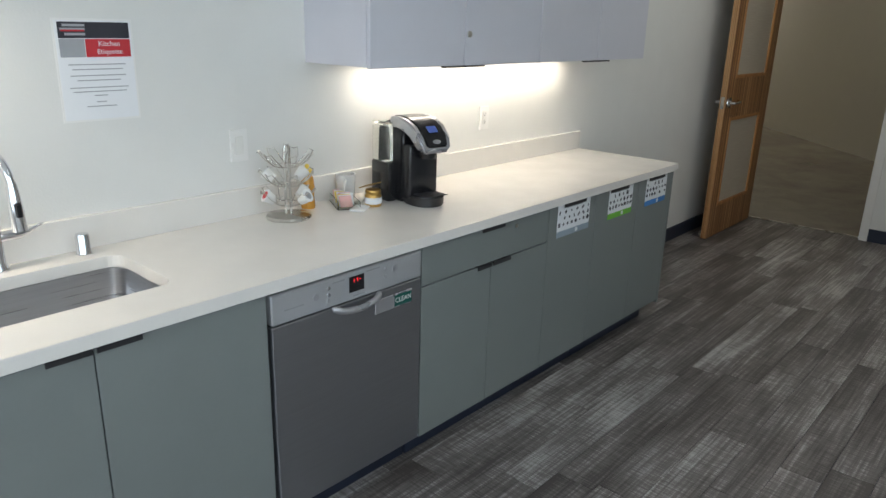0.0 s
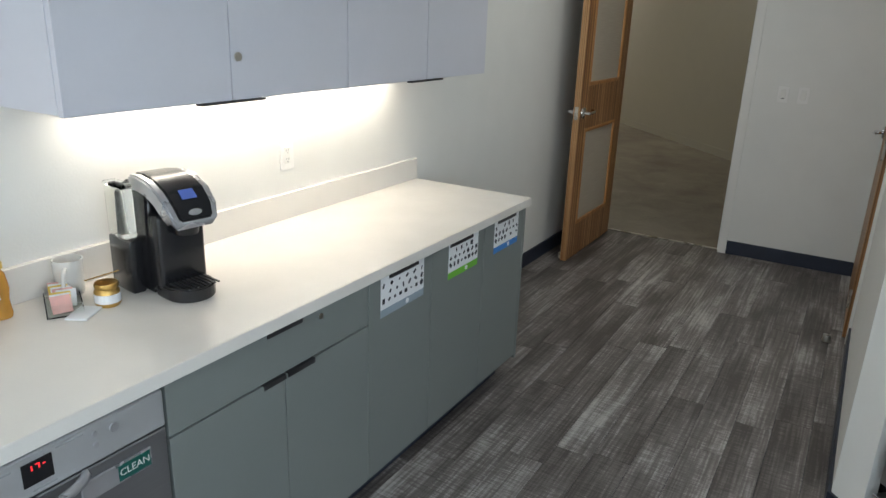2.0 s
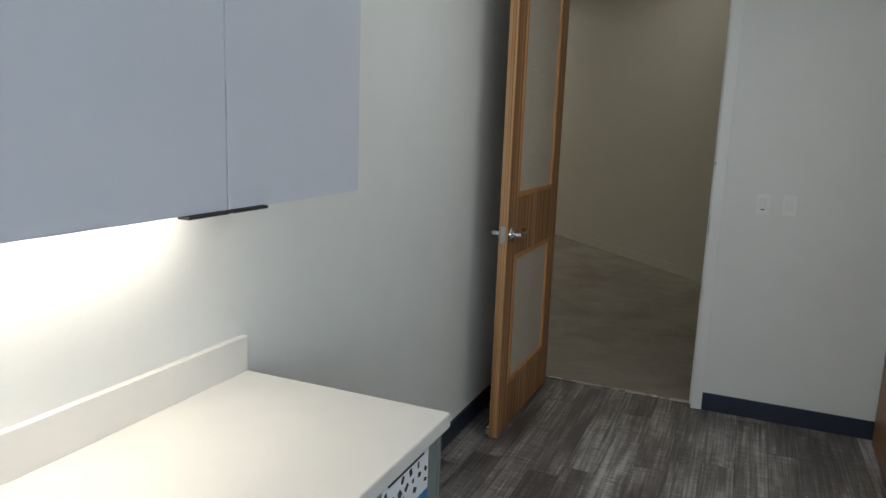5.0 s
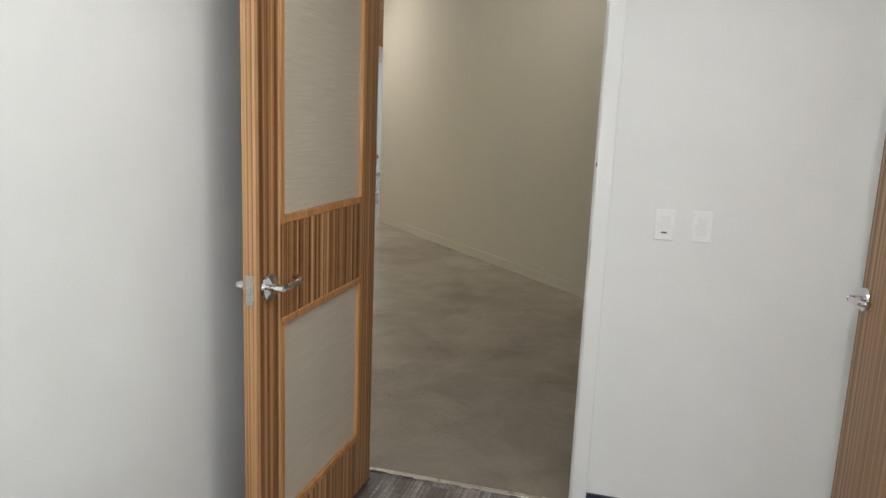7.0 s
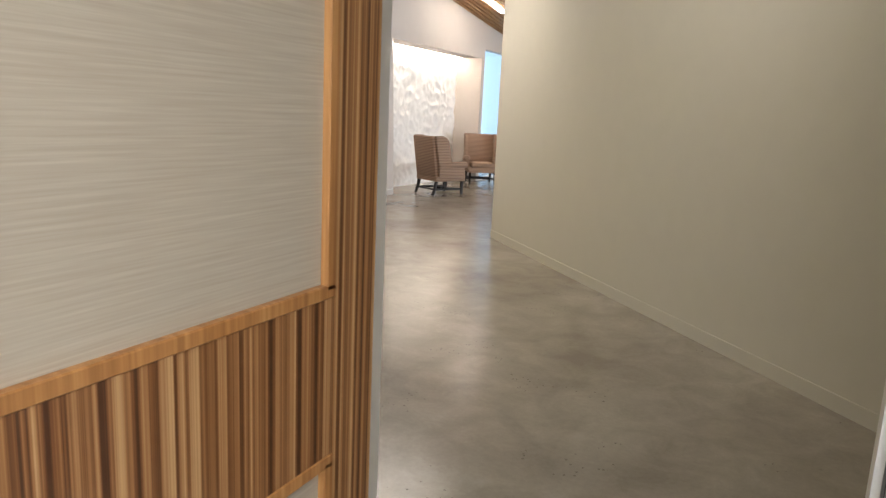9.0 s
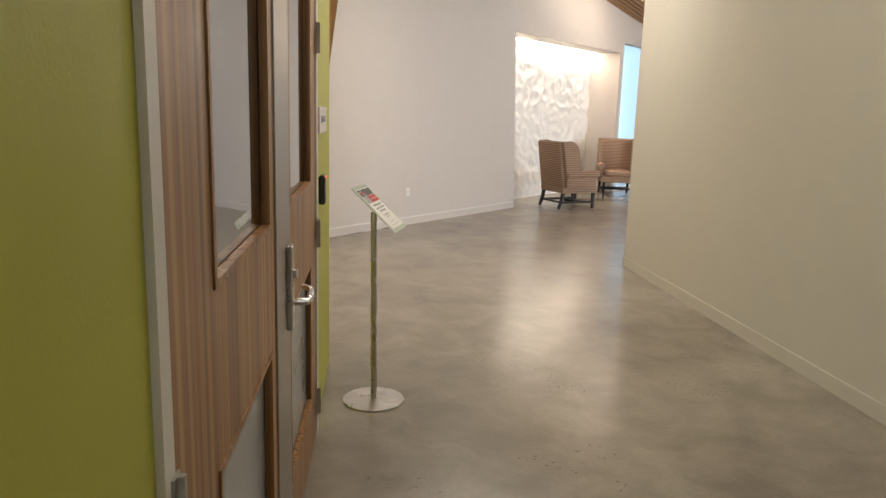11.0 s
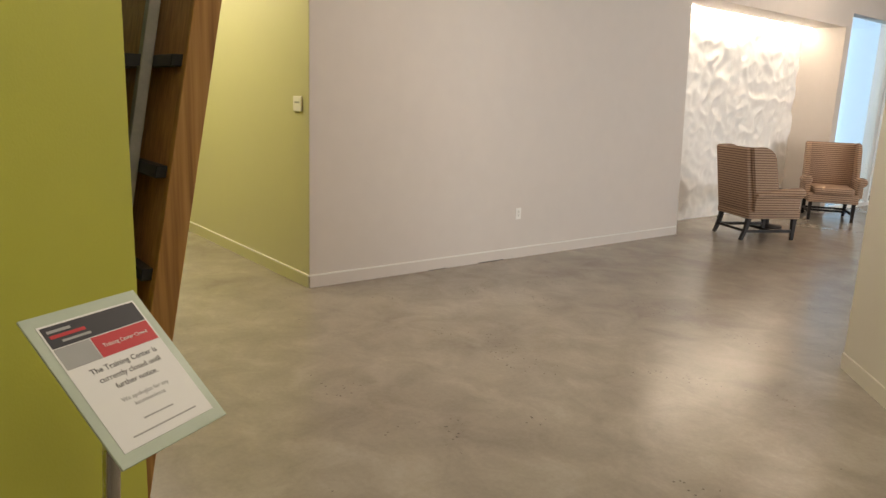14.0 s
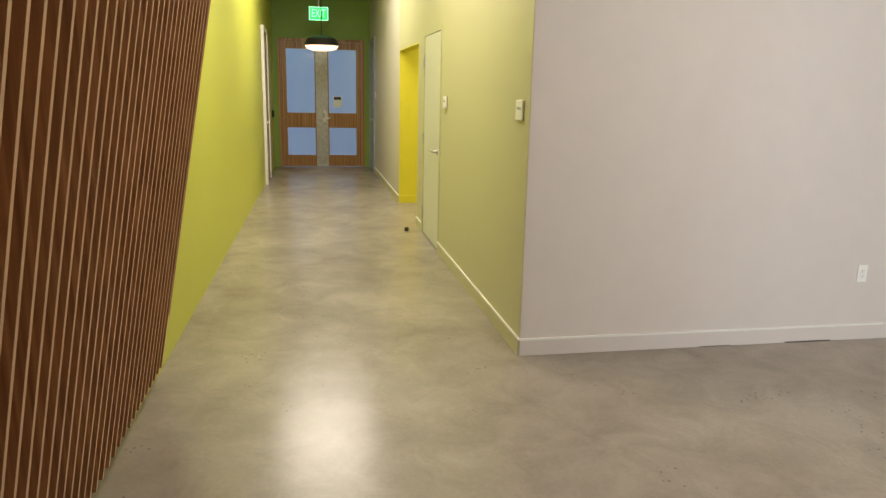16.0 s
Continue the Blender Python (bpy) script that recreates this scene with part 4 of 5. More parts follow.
def wall_sheet():
    n = thing("kitchen_notice", "white kitchen etiquette notice in a clear sleeve", "notice", (0, -2.80, 1.31))
    y0, y1, z0, z1 = -2.912, -2.690, 1.305, 1.592
    part("sleeve", box(0.0005, 0.0022, y0 - 0.006, y1 + 0.006, z0 - 0.006, z1 + 0.006), M_WHITEP, n)
    part("sheet", box(0.0024, 0.0034, y0, y1, z0, z1), M_PAPER, n)
    part("header", box(0.0036, 0.0042, y0 + 0.008, y1 - 0.006, z1 - 0.050, z1 - 0.004), M_DARKP, n)
    part("header_bars", boxes(*[(0.0044, 0.0048, y0 + 0.014 + o, y0 + 0.085, z1 - z - 0.007, z1 - z) for o, z in ((0.008, 0.010), (0.0, 0.021), (0.012, 0.035))]), M_GREYP, n)
    part("red_bar", box(0.0050, 0.0054, y0 + 0.016, y0 + 0.083, z1 - 0.031, z1 - 0.026), M_RED, n)
    part("grey_block", box(0.0036, 0.0042, y0 + 0.008, y0 + 0.080, z1 - 0.104, z1 - 0.052), M_GREYP, n)
    part("red_block", box(0.0036, 0.0042, y0 + 0.082, y1 - 0.006, z1 - 0.104, z1 - 0.052), M_RED, n)
    words("heading", "Kitchen", 0.021, pose(0.0046, -2.760, z1 - 0.066, 90, 0, 90), M_PAPER, n)
    words("heading", "Etiquette", 0.021, pose(0.0046, -2.760, z1 - 0.089, 90, 0, 90), M_PAPER, n)
    rows = []
    for i, (w_, z) in enumerate(((0.17, 0.124), (0.15, 0.138), (0.165, 0.156), (0.13, 0.170), (0.175, 0.191), (0.16, 0.203), (0.04, 0.215), (0.03, 0.234), (0.09, 0.247))):
        c = (y0 + y1) / 2
        rows.append((0.0036, 0.0041, c - w_ / 2, c + w_ / 2, z1 - z - 0.0028, z1 - z))
    for r_ in rows:
        part("text_line", boxes(r_), M_GREYP, n)


wall_sheet()


def wall_plate(m, label, kind, name="light_switch"):
    """A white wall plate with a rocker switch or a double socket; it is built facing +x and posed by m."""
    o = thing(name, label, "switch" if kind == "rocker" else "outlet", (0, 0, 0))
    part("plate", box(0.0, 0.006, -0.036, 0.036, -0.058, 0.058, bevel=0.0025, seg=2), M_WHITEP, o)
    if kind == "rocker":
        part("rocker", box(0.004, 0.009, -0.0165, 0.0165, -0.033, 0.033, bevel=0.002), M_TRIM, o)
        part("dimmer", box(0.006, 0.0085, -0.024, -0.020, -0.028, 0.012), M_TRIM, o)
        if "dimmer" in label:
            part("slot", box(0.0085, 0.0096, -0.010, 0.010, -0.031, -0.026), M_DARKP, o)
    else:
        part("insert", box(0.004, 0.008, -0.0165, 0.0165, -0.033, 0.033, bevel=0.002), M_TRIM, o)
        for z in (0.018, -0.018):
            part("socket", boxes((0.008, 0.0086, -0.007, -0.005, z - 0.002, z + 0.006), (0.008, 0.0086, 0.005, 0.007, z - 0.002, z + 0.006), (0.008, 0.0086, -0.002, 0.002, z - 0.010, z - 0.006)), M_DARKP, o)
    o.matrix_world = m
    return o


wall_plate(pose(0.0, -2.335, 1.172), "white rocker switch beside the counter", "rocker")
wall_plate(pose(0.0, -0.922, 1.162), "white double outlet above the counter", "socket", "outlet")
wall_plate(pose(1.371, 2.72, 1.243, 0, 0, -90), "white rocker dimmer switch by the doorway", "rocker")
wall_plate(pose(1.504, 2.72, 1.245, 0, 0, -90), "white rocker switch by the doorway", "rocker")
wall_plate(pose(GW, 10.54, 0.46), "white outlet low on the greige wall", "socket", "outlet")
wall_plate(pose(-12.03, 9.2, 0.46), "outlet low on the yellow wall", "socket", "outlet")


def coffee_maker():
    c = thing("coffee_maker", "black single-cup coffee maker with a silver hood", "coffee maker", (0, 0, 0))
    prof = [(-0.155, 0.0), (0.015, 0.0), (0.020, 0.20), (0.03, 0.325), (-0.10, 0.335), (-0.145, 0.30)]
    bm = bmesh.new()
    w2 = 0.078
    f_ = bm.faces.new([bm.verts.new((x, -w2, z)) for x, z in prof])
    e = bmesh.ops.extrude_face_region(bm, geom=[f_])
    bmesh.ops.translate(bm, verts=[v for v in e["geom"] if isinstance(v, bmesh.types.BMVert)], vec=(0, 2 * w2, 0))
    bmesh.ops.bevel(bm, geom=list(bm.edges), offset=0.012, segments=3, affect="EDGES")
    part("body", bm, M_PLASTIC, c, "glossy black body", True)
    part("column", box(0.005, 0.072, -0.075, 0.075, 0.012, 0.250, bevel=0.012, seg=3), M_PLASTIC, c, smooth=True)
    part("drip_tray", prism([(0.03, -0.075)] + [(0.09 + 0.075 * math.cos(a), 0.075 * math.sin(a)) for a in [radians(-90 + 15 * k) for k in range(13)]] + [(0.03, 0.075)], 0.0, 0.042, bevel=0.005), M_PLASTIC, c, smooth=True)
    part("tray_grid", boxes(*[(0.05, 0.155, -0.055 + 0.014 * k, -0.049 + 0.014 * k, 0.042, 0.045) for k in range(9)]), M_BLACK, c)
    # hood: a bent shell that runs over the top and bows down over the front
    line = [(-0.075, 0.345), (-0.02, 0.352), (0.04, 0.345), (0.095, 0.322), (0.135, 0.285), (0.155, 0.245), (0.150, 0.222)]

    def shell(width, off0, off1, pts):
        b2 = bmesh.new()
        rows = []
        for i, (x, z) in enumerate(pts):
            a, d_ = pts[max(i - 1, 0)], pts[min(i + 1, len(pts) - 1)]
            t_ = Vector((d_[0] - a[0], 0, d_[1] - a[1])).normalized()
            n_ = Vector((-t_.z, 0, t_.x))
            taper = (0.90, 1.0, 1.0, 1.0, 0.96, 0.84, 0.66)[i]
            rows.append([b2.verts.new(Vector((x, y * taper, z)) + n_ * o) for y, o in ((-width, off0), (width, off0), (width, off1), (-width, off1))])
        for p, q in zip(rows, rows[1:]):
            for k in range(4):
                b2.faces.new((p[k], p[(k + 1) % 4], q[(k + 1) % 4], q[k]))
        b2.faces.new(rows[0])
        b2.faces.new(rows[-1])
        bmesh.ops.recalc_face_normals(b2, faces=b2.faces)
        bmesh.ops.bevel(b2, geom=[e_ for e_ in b2.edges if not e_.is_boundary and e_.calc_face_angle(0) > 0.8], offset=0.006, segments=2, affect="EDGES")
        return b2

    part("hood", shell(0.084, -0.045, 0.004, line), M_SILVER, c, "silver curved hood", True)
    part("face", shell(0.062, -0.002, 0.0075, line[:6]), M_PLASTIC, c, "glossy black face", True)
    sc = box(-0.016, 0.016, -0.023, 0.023, 0, 0.002)
    turned(sc, Matrix.Translation((0.118, 0, 0.314)) @ pose(0, 0, 0, 0, 42, 0))
    part("screen", sc, M_LCD, c, "blue lit screen")
    bt = lathe([(0.0, 0), (0.016, 0), (0.016, 0.003), (0.0, 0.004)], 0, 0, 0, 20)
    turned(bt, Matrix.Translation((0.152, 0, 0.268)) @ pose(0, 0, 0, 0, 58, 0) @ Matrix.Diagonal((0.6, 1.3, 1, 1)))
    part("brew_button", bt, M_SILVER, c)
    part("spout", lathe([(0.0, 0.0), (0.035, 0.0), (0.045, 0.05), (0.0, 0.05)], 0.095, 0, 0.195, 20), M_PLASTIC, c, smooth=True)
    tk = part("water_tank", box(-0.14, -0.035, -0.122, -0.080, 0.165, 0.315, bevel=0.010, seg=3), M_ACRYL, c, "clear water tank", True)
    part("tank_lid", box(-0.143, -0.032, -0.124, -0.079, 0.315, 0.328, bevel=0.005), M_ACRYL, c)
    part("tank_base", box(-0.148, -0.02, -0.120, -0.076, 0.0, 0.164, bevel=0.008, seg=2), M_PLASTIC, c, smooth=True)
    c.matrix_world = pose(0.253, -1.684, CT, 0, 0, -9) @ Matrix.Diagonal((0.96, 0.95, 0.97, 1))
    return c


coffee_maker()


def pod_carousel():
    c = thing("pod_carousel", "round wire carousel holding a few coffee pods", "pod holder", (0, 0, 0))
    part("base", lathe([(0.0, 0), (0.082, 0), (0.084, 0.006), (0.080, 0.012), (0.05, 0.016), (0.0, 0.016)], 0, 0, 0, 32), M_SATIN, c, smooth=True)
    part("stem", tube([(0.0, -0.011, 0.01), (0.0, -0.011, 0.255), (0, -0.006, 0.268), (0, 0.006, 0.268), (0.0, 0.011, 0.255), (0.0, 0.011, 0.01)], 0.005, 8), M_SATIN, c, smooth=True)
    for z in (0.055, 0.125, 0.195):
        ring = [(0.045 * math.cos(a), 0.045 * math.sin(a), z) for a in [2 * math.pi * k / 24 for k in range(25)]]
        part("ring", tube(ring, 0.0022, 6), M_SATIN, c, smooth=True)
        for k in range(7):
            a = 2 * math.pi * (k + 0.5 * (z > 0.1)) / 7
            u, v = Vector((math.cos(a), math.sin(a), 0)), Vector((-math.sin(a), math.cos(a), 0))
            pts_ = [u * 0.045 + v * 0.020, u * 0.075 + v * 0.022, u * 0.098 + v * 0.016, u * 0.104, u * 0.098 - v * 0.016, u * 0.075 - v * 0.022, u * 0.045 - v * 0.020]
            hs = [0, 0.024, 0.052, 0.046, 0.052, 0.024, 0]
            part("wire_loop", tube([p + Vector((0, 0, z + h)) for p, h in zip(pts_, hs)], 0.0019, 6), M_SATIN, c, smooth=True)
    c.matrix_world = pose(0.135, -2.225, CT)
    return c


pod_carousel()
for z, angles in ((0.125, (-150, 100)), (0.055, (-105, 20, 95))):
    for a_ in angles:
        a = radians(a_)
        p = thing("coffee_pod", "white coffee pod lying in the wire carousel", "coffee pod", (0, 0, 0), "pods in the carousel")
        part("cup", lathe([(0.0, 0), (0.016, 0), (0.018, 0.004), (0.0225, 0.040), (0.0, 0.040)], 0, 0, 0, 18), M_WHITEP, p, smooth=True)
        part("lid", lathe([(0.0, 0.040), (0.025, 0.040), (0.025, 0.042), (0.0, 0.0425)], 0, 0, 0, 18), M_PAPER, p, smooth=True)
        part("lid_print", lathe([(0.0, 0.0426), (0.015, 0.0426), (0.015, 0.0432), (0.0, 0.0432)], 0, 0, 0, 16), M_RED if a_ < -90 else M_GREYP, p)
        p.matrix_world = pose(0.135 + 0.052 * math.cos(a), -2.225 + 0.052 * math.sin(a), CT + z + 0.014, 0, 0, a_) @ pose(0, 0, 0, 0, 55, 0)

b = thing("honey_bottle", "small honey bottle with a yellow cap", "bottle", (0.070, -2.085, CT))
part("bottle", lathe([(0.0, 0), (0.026, 0), (0.028, 0.01), (0.024, 0.05), (0.028, 0.08), (0.022, 0.12), (0.012, 0.135), (0.0, 0.135)], 0.070, -2.085, CT, 20), M_HONEY, b, "amber honey", True)
part("cap", lathe([(0.0, 0.135), (0.020, 0.135), (0.020, 0.150), (0.010, 0.160), (0.006, 0.172), (0.0, 0.172)], 0.070, -2.085, CT, 20), M_YPACK, b, "yellow cap", True)
b = thing("mug", "cream ceramic mug standing by the wall", "mug", (0.060, -1.885, CT))
part("cup", lathe([(0.0, 0.004), (0.034, 0.0), (0.037, 0.006), (0.041, 0.105), (0.038, 0.105), (0.034, 0.012), (0.0, 0.010)], 0.060, -1.885, CT, 28), M_CERAMIC, b, smooth=True)
hp = [(0.060 + 0.030, -1.885 - 0.026, CT + 0.085)] + [(0.060 + 0.036 + 0.020 * math.sin(a), -1.885 - 0.032 - 0.020 * math.sin(a), CT + 0.052 + 0.034 * math.cos(a)) for a in [math.pi * k / 8 for k in range(9)]] + [(0.060 + 0.030, -1.885 - 0.024, CT + 0.018)]
part("handle", tube(hp, 0.0055, 10), M_CERAMIC, b, smooth=True)
b = thing("packet_tray", "clear tray of pink and white sweetener packets", "tray", (0, 0, 0))
part("tray", boxes((-0.045, 0.045, -0.08, 0.08, 0, 0.003), (-0.045, -0.042, -0.08, 0.08, 0.003, 0.035), (0.042, 0.045, -0.08, 0.08, 0.003, 0.028), (-0.042, 0.042, -0.08, -0.077, 0.003, 0.035), (-0.042, 0.042, 0.077, 0.08, 0.003, 0.028)), M_ACRYL, b)
b.matrix_world = pose(0.135, -1.955, CT + 0.001, 0, 0, 62)
rnd = random.Random(8)
for k in range(9):
    q = box(-0.025, 0.025, -0.0015, 0.0015, 0, 0.048, bevel=0.0007)
    ob = finish("sweetener_packet", q, (M_PINK, M_PAPER, M_YPACK, M_PAPER)[k % 4])
    tagged(ob, ("pink", "white", "yellow", "white")[k % 4] + " paper sweetener packet in a clear tray", "packet", "sweetener packets")
    ob.matrix_world = pose(0.135, -1.955, CT + 0.006, 0, 0, 62) @ pose(rnd.uniform(-0.008, 0.008), -0.06 + 0.014 * k, 0.0, -32, 0, rnd.uniform(-8, 8))
ob = finish("paper_packet", box(-0.03, 0.03, -0.045, 0.045, 0, 0.006, bevel=0.002), M_PAPER)
tagged(ob, "white and blue paper packet lying on the countertop", "packet")
ob.matrix_world = pose(0.225, -1.955, CT + 0.001, 0, 0, 30)
b = thing("gold_jar", "small glass jar with crumpled gold foil lid", "jar", (0.215, -1.875, CT))
part("jar", lathe([(0.0, 0), (0.030, 0), (0.034, 0.006), (0.034, 0.042), (0.028, 0.052), (0.0, 0.052)], 0.215, -1.875, CT, 24), M_GOLD, b, smooth=True)
part("label", lathe([(0.0345, 0.012), (0.0346, 0.013), (0.0346, 0.036), (0.0345, 0.037)], 0.215, -1.875, CT, 24), M_PAPER, b)
part("lid", lathe([(0.0, 0.052), (0.030, 0.052), (0.032, 0.058), (0.030, 0.066), (0.0, 0.068)], 0.215, -1.875, CT, 24), M_GOLD, b, smooth=True)
fl = box(-0.028, 0.028, -0.036, 0.036, 0, 0.003)
turned(fl, Matrix.Translation((0.195, -1.872, CT + 0.078)) @ pose(0, 0, 0, 0, -22, 0))
part("foil", fl, M_GOLD, b)

# ---- hall: double doors of the training centre ----
HM = Matrix.Translation(EDGE) @ pose(0, 0, 0, 0, 0, math.degrees(math.atan2(-D.y, -D.x)))   # local x: back along the wall; local y: out into the hall


def tc_doors():
    t_ = thing("door_3", "closed zebrawood double doors with glass panes", "door", (0, 0, 0), kind="structure")
    s0, sm, s1, h = 1.045, 2.33, 3.36, 2.38
    part("door_frame", boxes((TC0 - 0.03, s0 - 0.004, -0.15, 0.012, 0, h + 0.06), (s1 + 0.004, s1 + 0.05, -0.15, 0.012, 0, h + 0.06), (s0 - 0.004, s1 + 0.004, -0.15, 0.012, h + 0.004, h + 0.06)), M_TRIM, t_, "white painted metal frame")

    def leaf_(a, b_, ga, gb):
        y0, y1 = -0.040, 0.004
        l = part("leaf", boxes((a, ga, y0, y1, 0.012, h), (gb, b_, y0, y1, 0.012, h), (ga, gb, y0, y1, 0.90, 1.24), (ga, gb, y0, y1, 0.012, 0.27), (ga, gb, y0, y1, 2.24, h)), M_ZEBRAX, t_, "zebrawood stiles and rails")
        for z0, z1, m_ in ((0.27, 0.90, M_FROST), (1.24, 2.24, M_GLASSR)):
            p_ = part("pane", boxes((ga, gb, -0.022, -0.016, z0, z1)), m_, l)
            p_.visible_shadow = False
            part("glazing_bead", boxes((ga - 0.003, ga + 0.014, -0.014, y1 + 0.004, z0, z1), (gb - 0.014, gb + 0.003, -0.014, y1 + 0.004, z0, z1), (ga - 0.003, gb + 0.003, -0.014, y1 + 0.004, z0, z0 + 0.014), (ga - 0.003, gb + 0.003, -0.014, y1 + 0.004, z1 - 0.014, z1)), M_ZEBRAX, l)
        return l

    r_ = leaf_(s0, sm - 0.003, 1.275, 2.005)
    l_ = leaf_(sm + 0.003, s1, 2.42, 3.07)
    part("astragal", box(2.03, sm + 0.006, -0.002, 0.010, 0.014, h - 0.002, bevel=0.002), M_BRUSH, r_, "brushed steel meeting plate")
    part("lock_plate", box(2.07, 2.125, 0.008, 0.027, 0.865, 1.135, bevel=0.004), M_SATIN, r_, "long satin lock plate")
    part("cylinder", tube([(2.097, 0.026, 1.045), (2.097, 0.040, 1.045)], 0.016, 16), M_CHROME, r_, smooth=True)
    part("door_handle", tube([(2.097, 0.026, 0.955), (2.097, 0.070, 0.955), (2.06, 0.074, 0.955), (1.99, 0.074, 0.962), (1.965, 0.062, 0.966), (1.958, 0.040, 0.968)], [0.012, 0.012, 0.012, 0.011, 0.010, 0.009], 12), M_CHROME, r_, "satin lever handle", True)
    for s_, z in ((s0 - 0.012, 0.17), (s0 - 0.012, 0.99), (s0 - 0.012, 1.86), (s1 + 0.012, 0.17), (s1 + 0.012, 0.99), (s1 + 0.012, 1.86)):
        part("hinge", boxes((s_ - 0.016, s_ + 0.016, 0.0125, 0.017, z - 0.065, z + 0.065), (s_ - 0.006, s_ + 0.006, 0.017, 0.028, z - 0.065, z + 0.065)), M_GALV, t_)
    t_.matrix_world = HM


tc_doors()


def hall_sign():
    n = thing("room_sign", "white TRAINING CENTER sign with a red edge", "sign", (0, 0, 0))
    part("plate", box(0.455, 0.91, 0.010, 0.016, 1.44, 1.565, bevel=0.006, seg=3), M_WHITEP, n)
    part("edge", box(0.50, 0.915, 0.0, 0.010, 1.442, 1.563), M_RED, n, "red backing edge")
    words("lettering", "TRAINING CENTER", 0.046, pose(0.695, 0.0166, 1.503, 90, 0, 180), M_GREYP, n, 0.72)
    n.matrix_world = HM
    r_ = thing("card_reader", "black wall card reader with a red light", "card reader", (0, 0, 0))
    part("housing", box(0.70, 0.80, 0.0, 0.032, 1.09, 1.235, bevel=0.012, seg=3), M_PLASTIC, r_, smooth=True)
    part("status_light", box(0.718, 0.782, 0.024, 0.0335, 1.221, 1.229, bevel=0.002), M_LEDR, r_, "red status light")
    r_.matrix_world = HM


hall_sign()


PLW, PLH = 0.255, 0.329
PLM = pose(-2.17, 5.837, 1.045, 42.8, 0, 117.3)


def sign_stand():
    SX, SY = -2.100, 5.730
    s_ = thing("sign_stand", "brushed metal floor stand with a round base", "sign stand", (SX, SY, 0))
    part("base", lathe([(0.0, 0), (0.165, 0), (0.167, 0.004), (0.165, 0.009), (0.02, 0.014), (0.0, 0.014)], SX, SY, 0.0, 40), M_SATIN, s_, smooth=True)
    part("pole", tube([(SX, SY, 0.012), (SX - 0.09, SY + 0.08, 1.02)], 0.0165, 18), M_SATIN, s_, smooth=True)
    part("bracket", tube([(SX - 0.09, SY + 0.08, 1.0), (-2.172, 5.832, 1.036)], 0.012, 12), M_SATIN, s_)
    pl = thing("closed_notice", "printed training center closed notice in clear acrylic", "notice", (0, 0, 0))
    part("acrylic", box(-PLW / 2, PLW / 2, -PLH / 2, PLH / 2, -0.006, -0.001, bevel=0.001), M_FROSTA, pl, "cloudy acrylic holder")
    w_, h_ = PLW / 2 - 0.020, PLH / 2 - 0.024
    part("sheet", box(-w_, w_, -h_, h_, -0.0008, 0.0002), M_PAPER, pl)
    part("header", box(-w_ + 0.004, w_ - 0.004, h_ - 0.050, h_ - 0.004, 0.0004, 0.0008), M_DARKP, pl)
    part("header_bar", box(-w_ + 0.012, -w_ + 0.085, h_ - 0.031, h_ - 0.024, 0.001, 0.0014), M_RED, pl)
    part("header_bar", box(-w_ + 0.012, -w_ + 0.060, h_ - 0.019, h_ - 0.013, 0.001, 0.0014), M_GREYP, pl)
    part("header_bar", box(-w_ + 0.030, -w_ + 0.090, h_ - 0.042, h_ - 0.037, 0.001, 0.0014), M_GREYP, pl)
    part("grey_block", box(-w_ + 0.004, -0.030, h_ - 0.098, h_ - 0.052, 0.0004, 0.0008), M_GREYP, pl)
    part("red_block", box(-0.028, w_ - 0.004, h_ - 0.098, h_ - 0.052, 0.0004, 0.0008), M_RED, pl)
    words("heading", "Training Center Closed", 0.012, pose(w_ / 2 - 0.016, h_ - 0.075, 0.001), M_PAPER, pl, 0.9)
    for k, tx in enumerate(("The Training Center is", "currently closed until", "further notice.")):
        words("text_line", tx, 0.0165, pose(0.006, h_ - 0.118 - 0.021 * k, 0.0004), M_DARKP, pl)
    for k, tx in enumerate(("We apologize for any", "inconvenience")):
        words("text_line", tx, 0.0125, pose(0.004, h_ - 0.190 - 0.015 * k, 0.0004), M_GREYP, pl)
    part("text_bar", box(-0.035, 0.035, -h_ + 0.042, -h_ + 0.045, 0.0004, 0.0008), M_GREYP, pl)
    part("text_bar", box(-0.075, 0.075, -h_ + 0.018, -h_ + 0.021, 0.0004, 0.0008), M_GREYP, pl)
    pl.matrix_world = PLM


sign_stand()

# ---- corridor: leaning slatted screen ----
LEAN = 0.18
SCH = 3.05
SX0, SX1 = -5.88, -3.17


def leaning(bm):
    """Shears upright pieces so that they lean out over the corridor with height."""
    for v in bm.verts:
        v.co.y += LEAN * v.co.z
    return bm


def up_box(x0, x1, y0, y1, z0, z1, bevel=0.0):
    bm = box(x0, x1, y0, y1, z0, z1, bevel=bevel)
    return leaning(bm)


screen = thing("slatted_screen", "leaning cedar slat screen on a steel frame", "screen", (-4.6, LE, 0))
part("end_board", up_box(SX1 - 0.04, SX1, LE - 0.075, LE + 0.012, 0.02, SCH, 0.002), M_CEDAR, screen, "plain cedar end board")
part("end_board", up_box(SX0 - 0.02, SX0, LE - 0.06, LE + 0.006, 0.35, SCH, 0.002), M_SLAT, screen)
part("backing", up_box(SX0, SX1 - 0.04, LE - 0.068, LE - 0.058, 0.42, SCH), M_OAK, screen, "brown ply backing")
for z in (0.62, 0.96, 1.30, 1.66, 2.1, 2.6):
    part("rail", up_box(SX0 + 0.1, SX1 - 0.045, LE - 0.108, LE - 0.070, z - 0.02, z + 0.02, 0.003), M_BLACK, screen, "black steel rail")
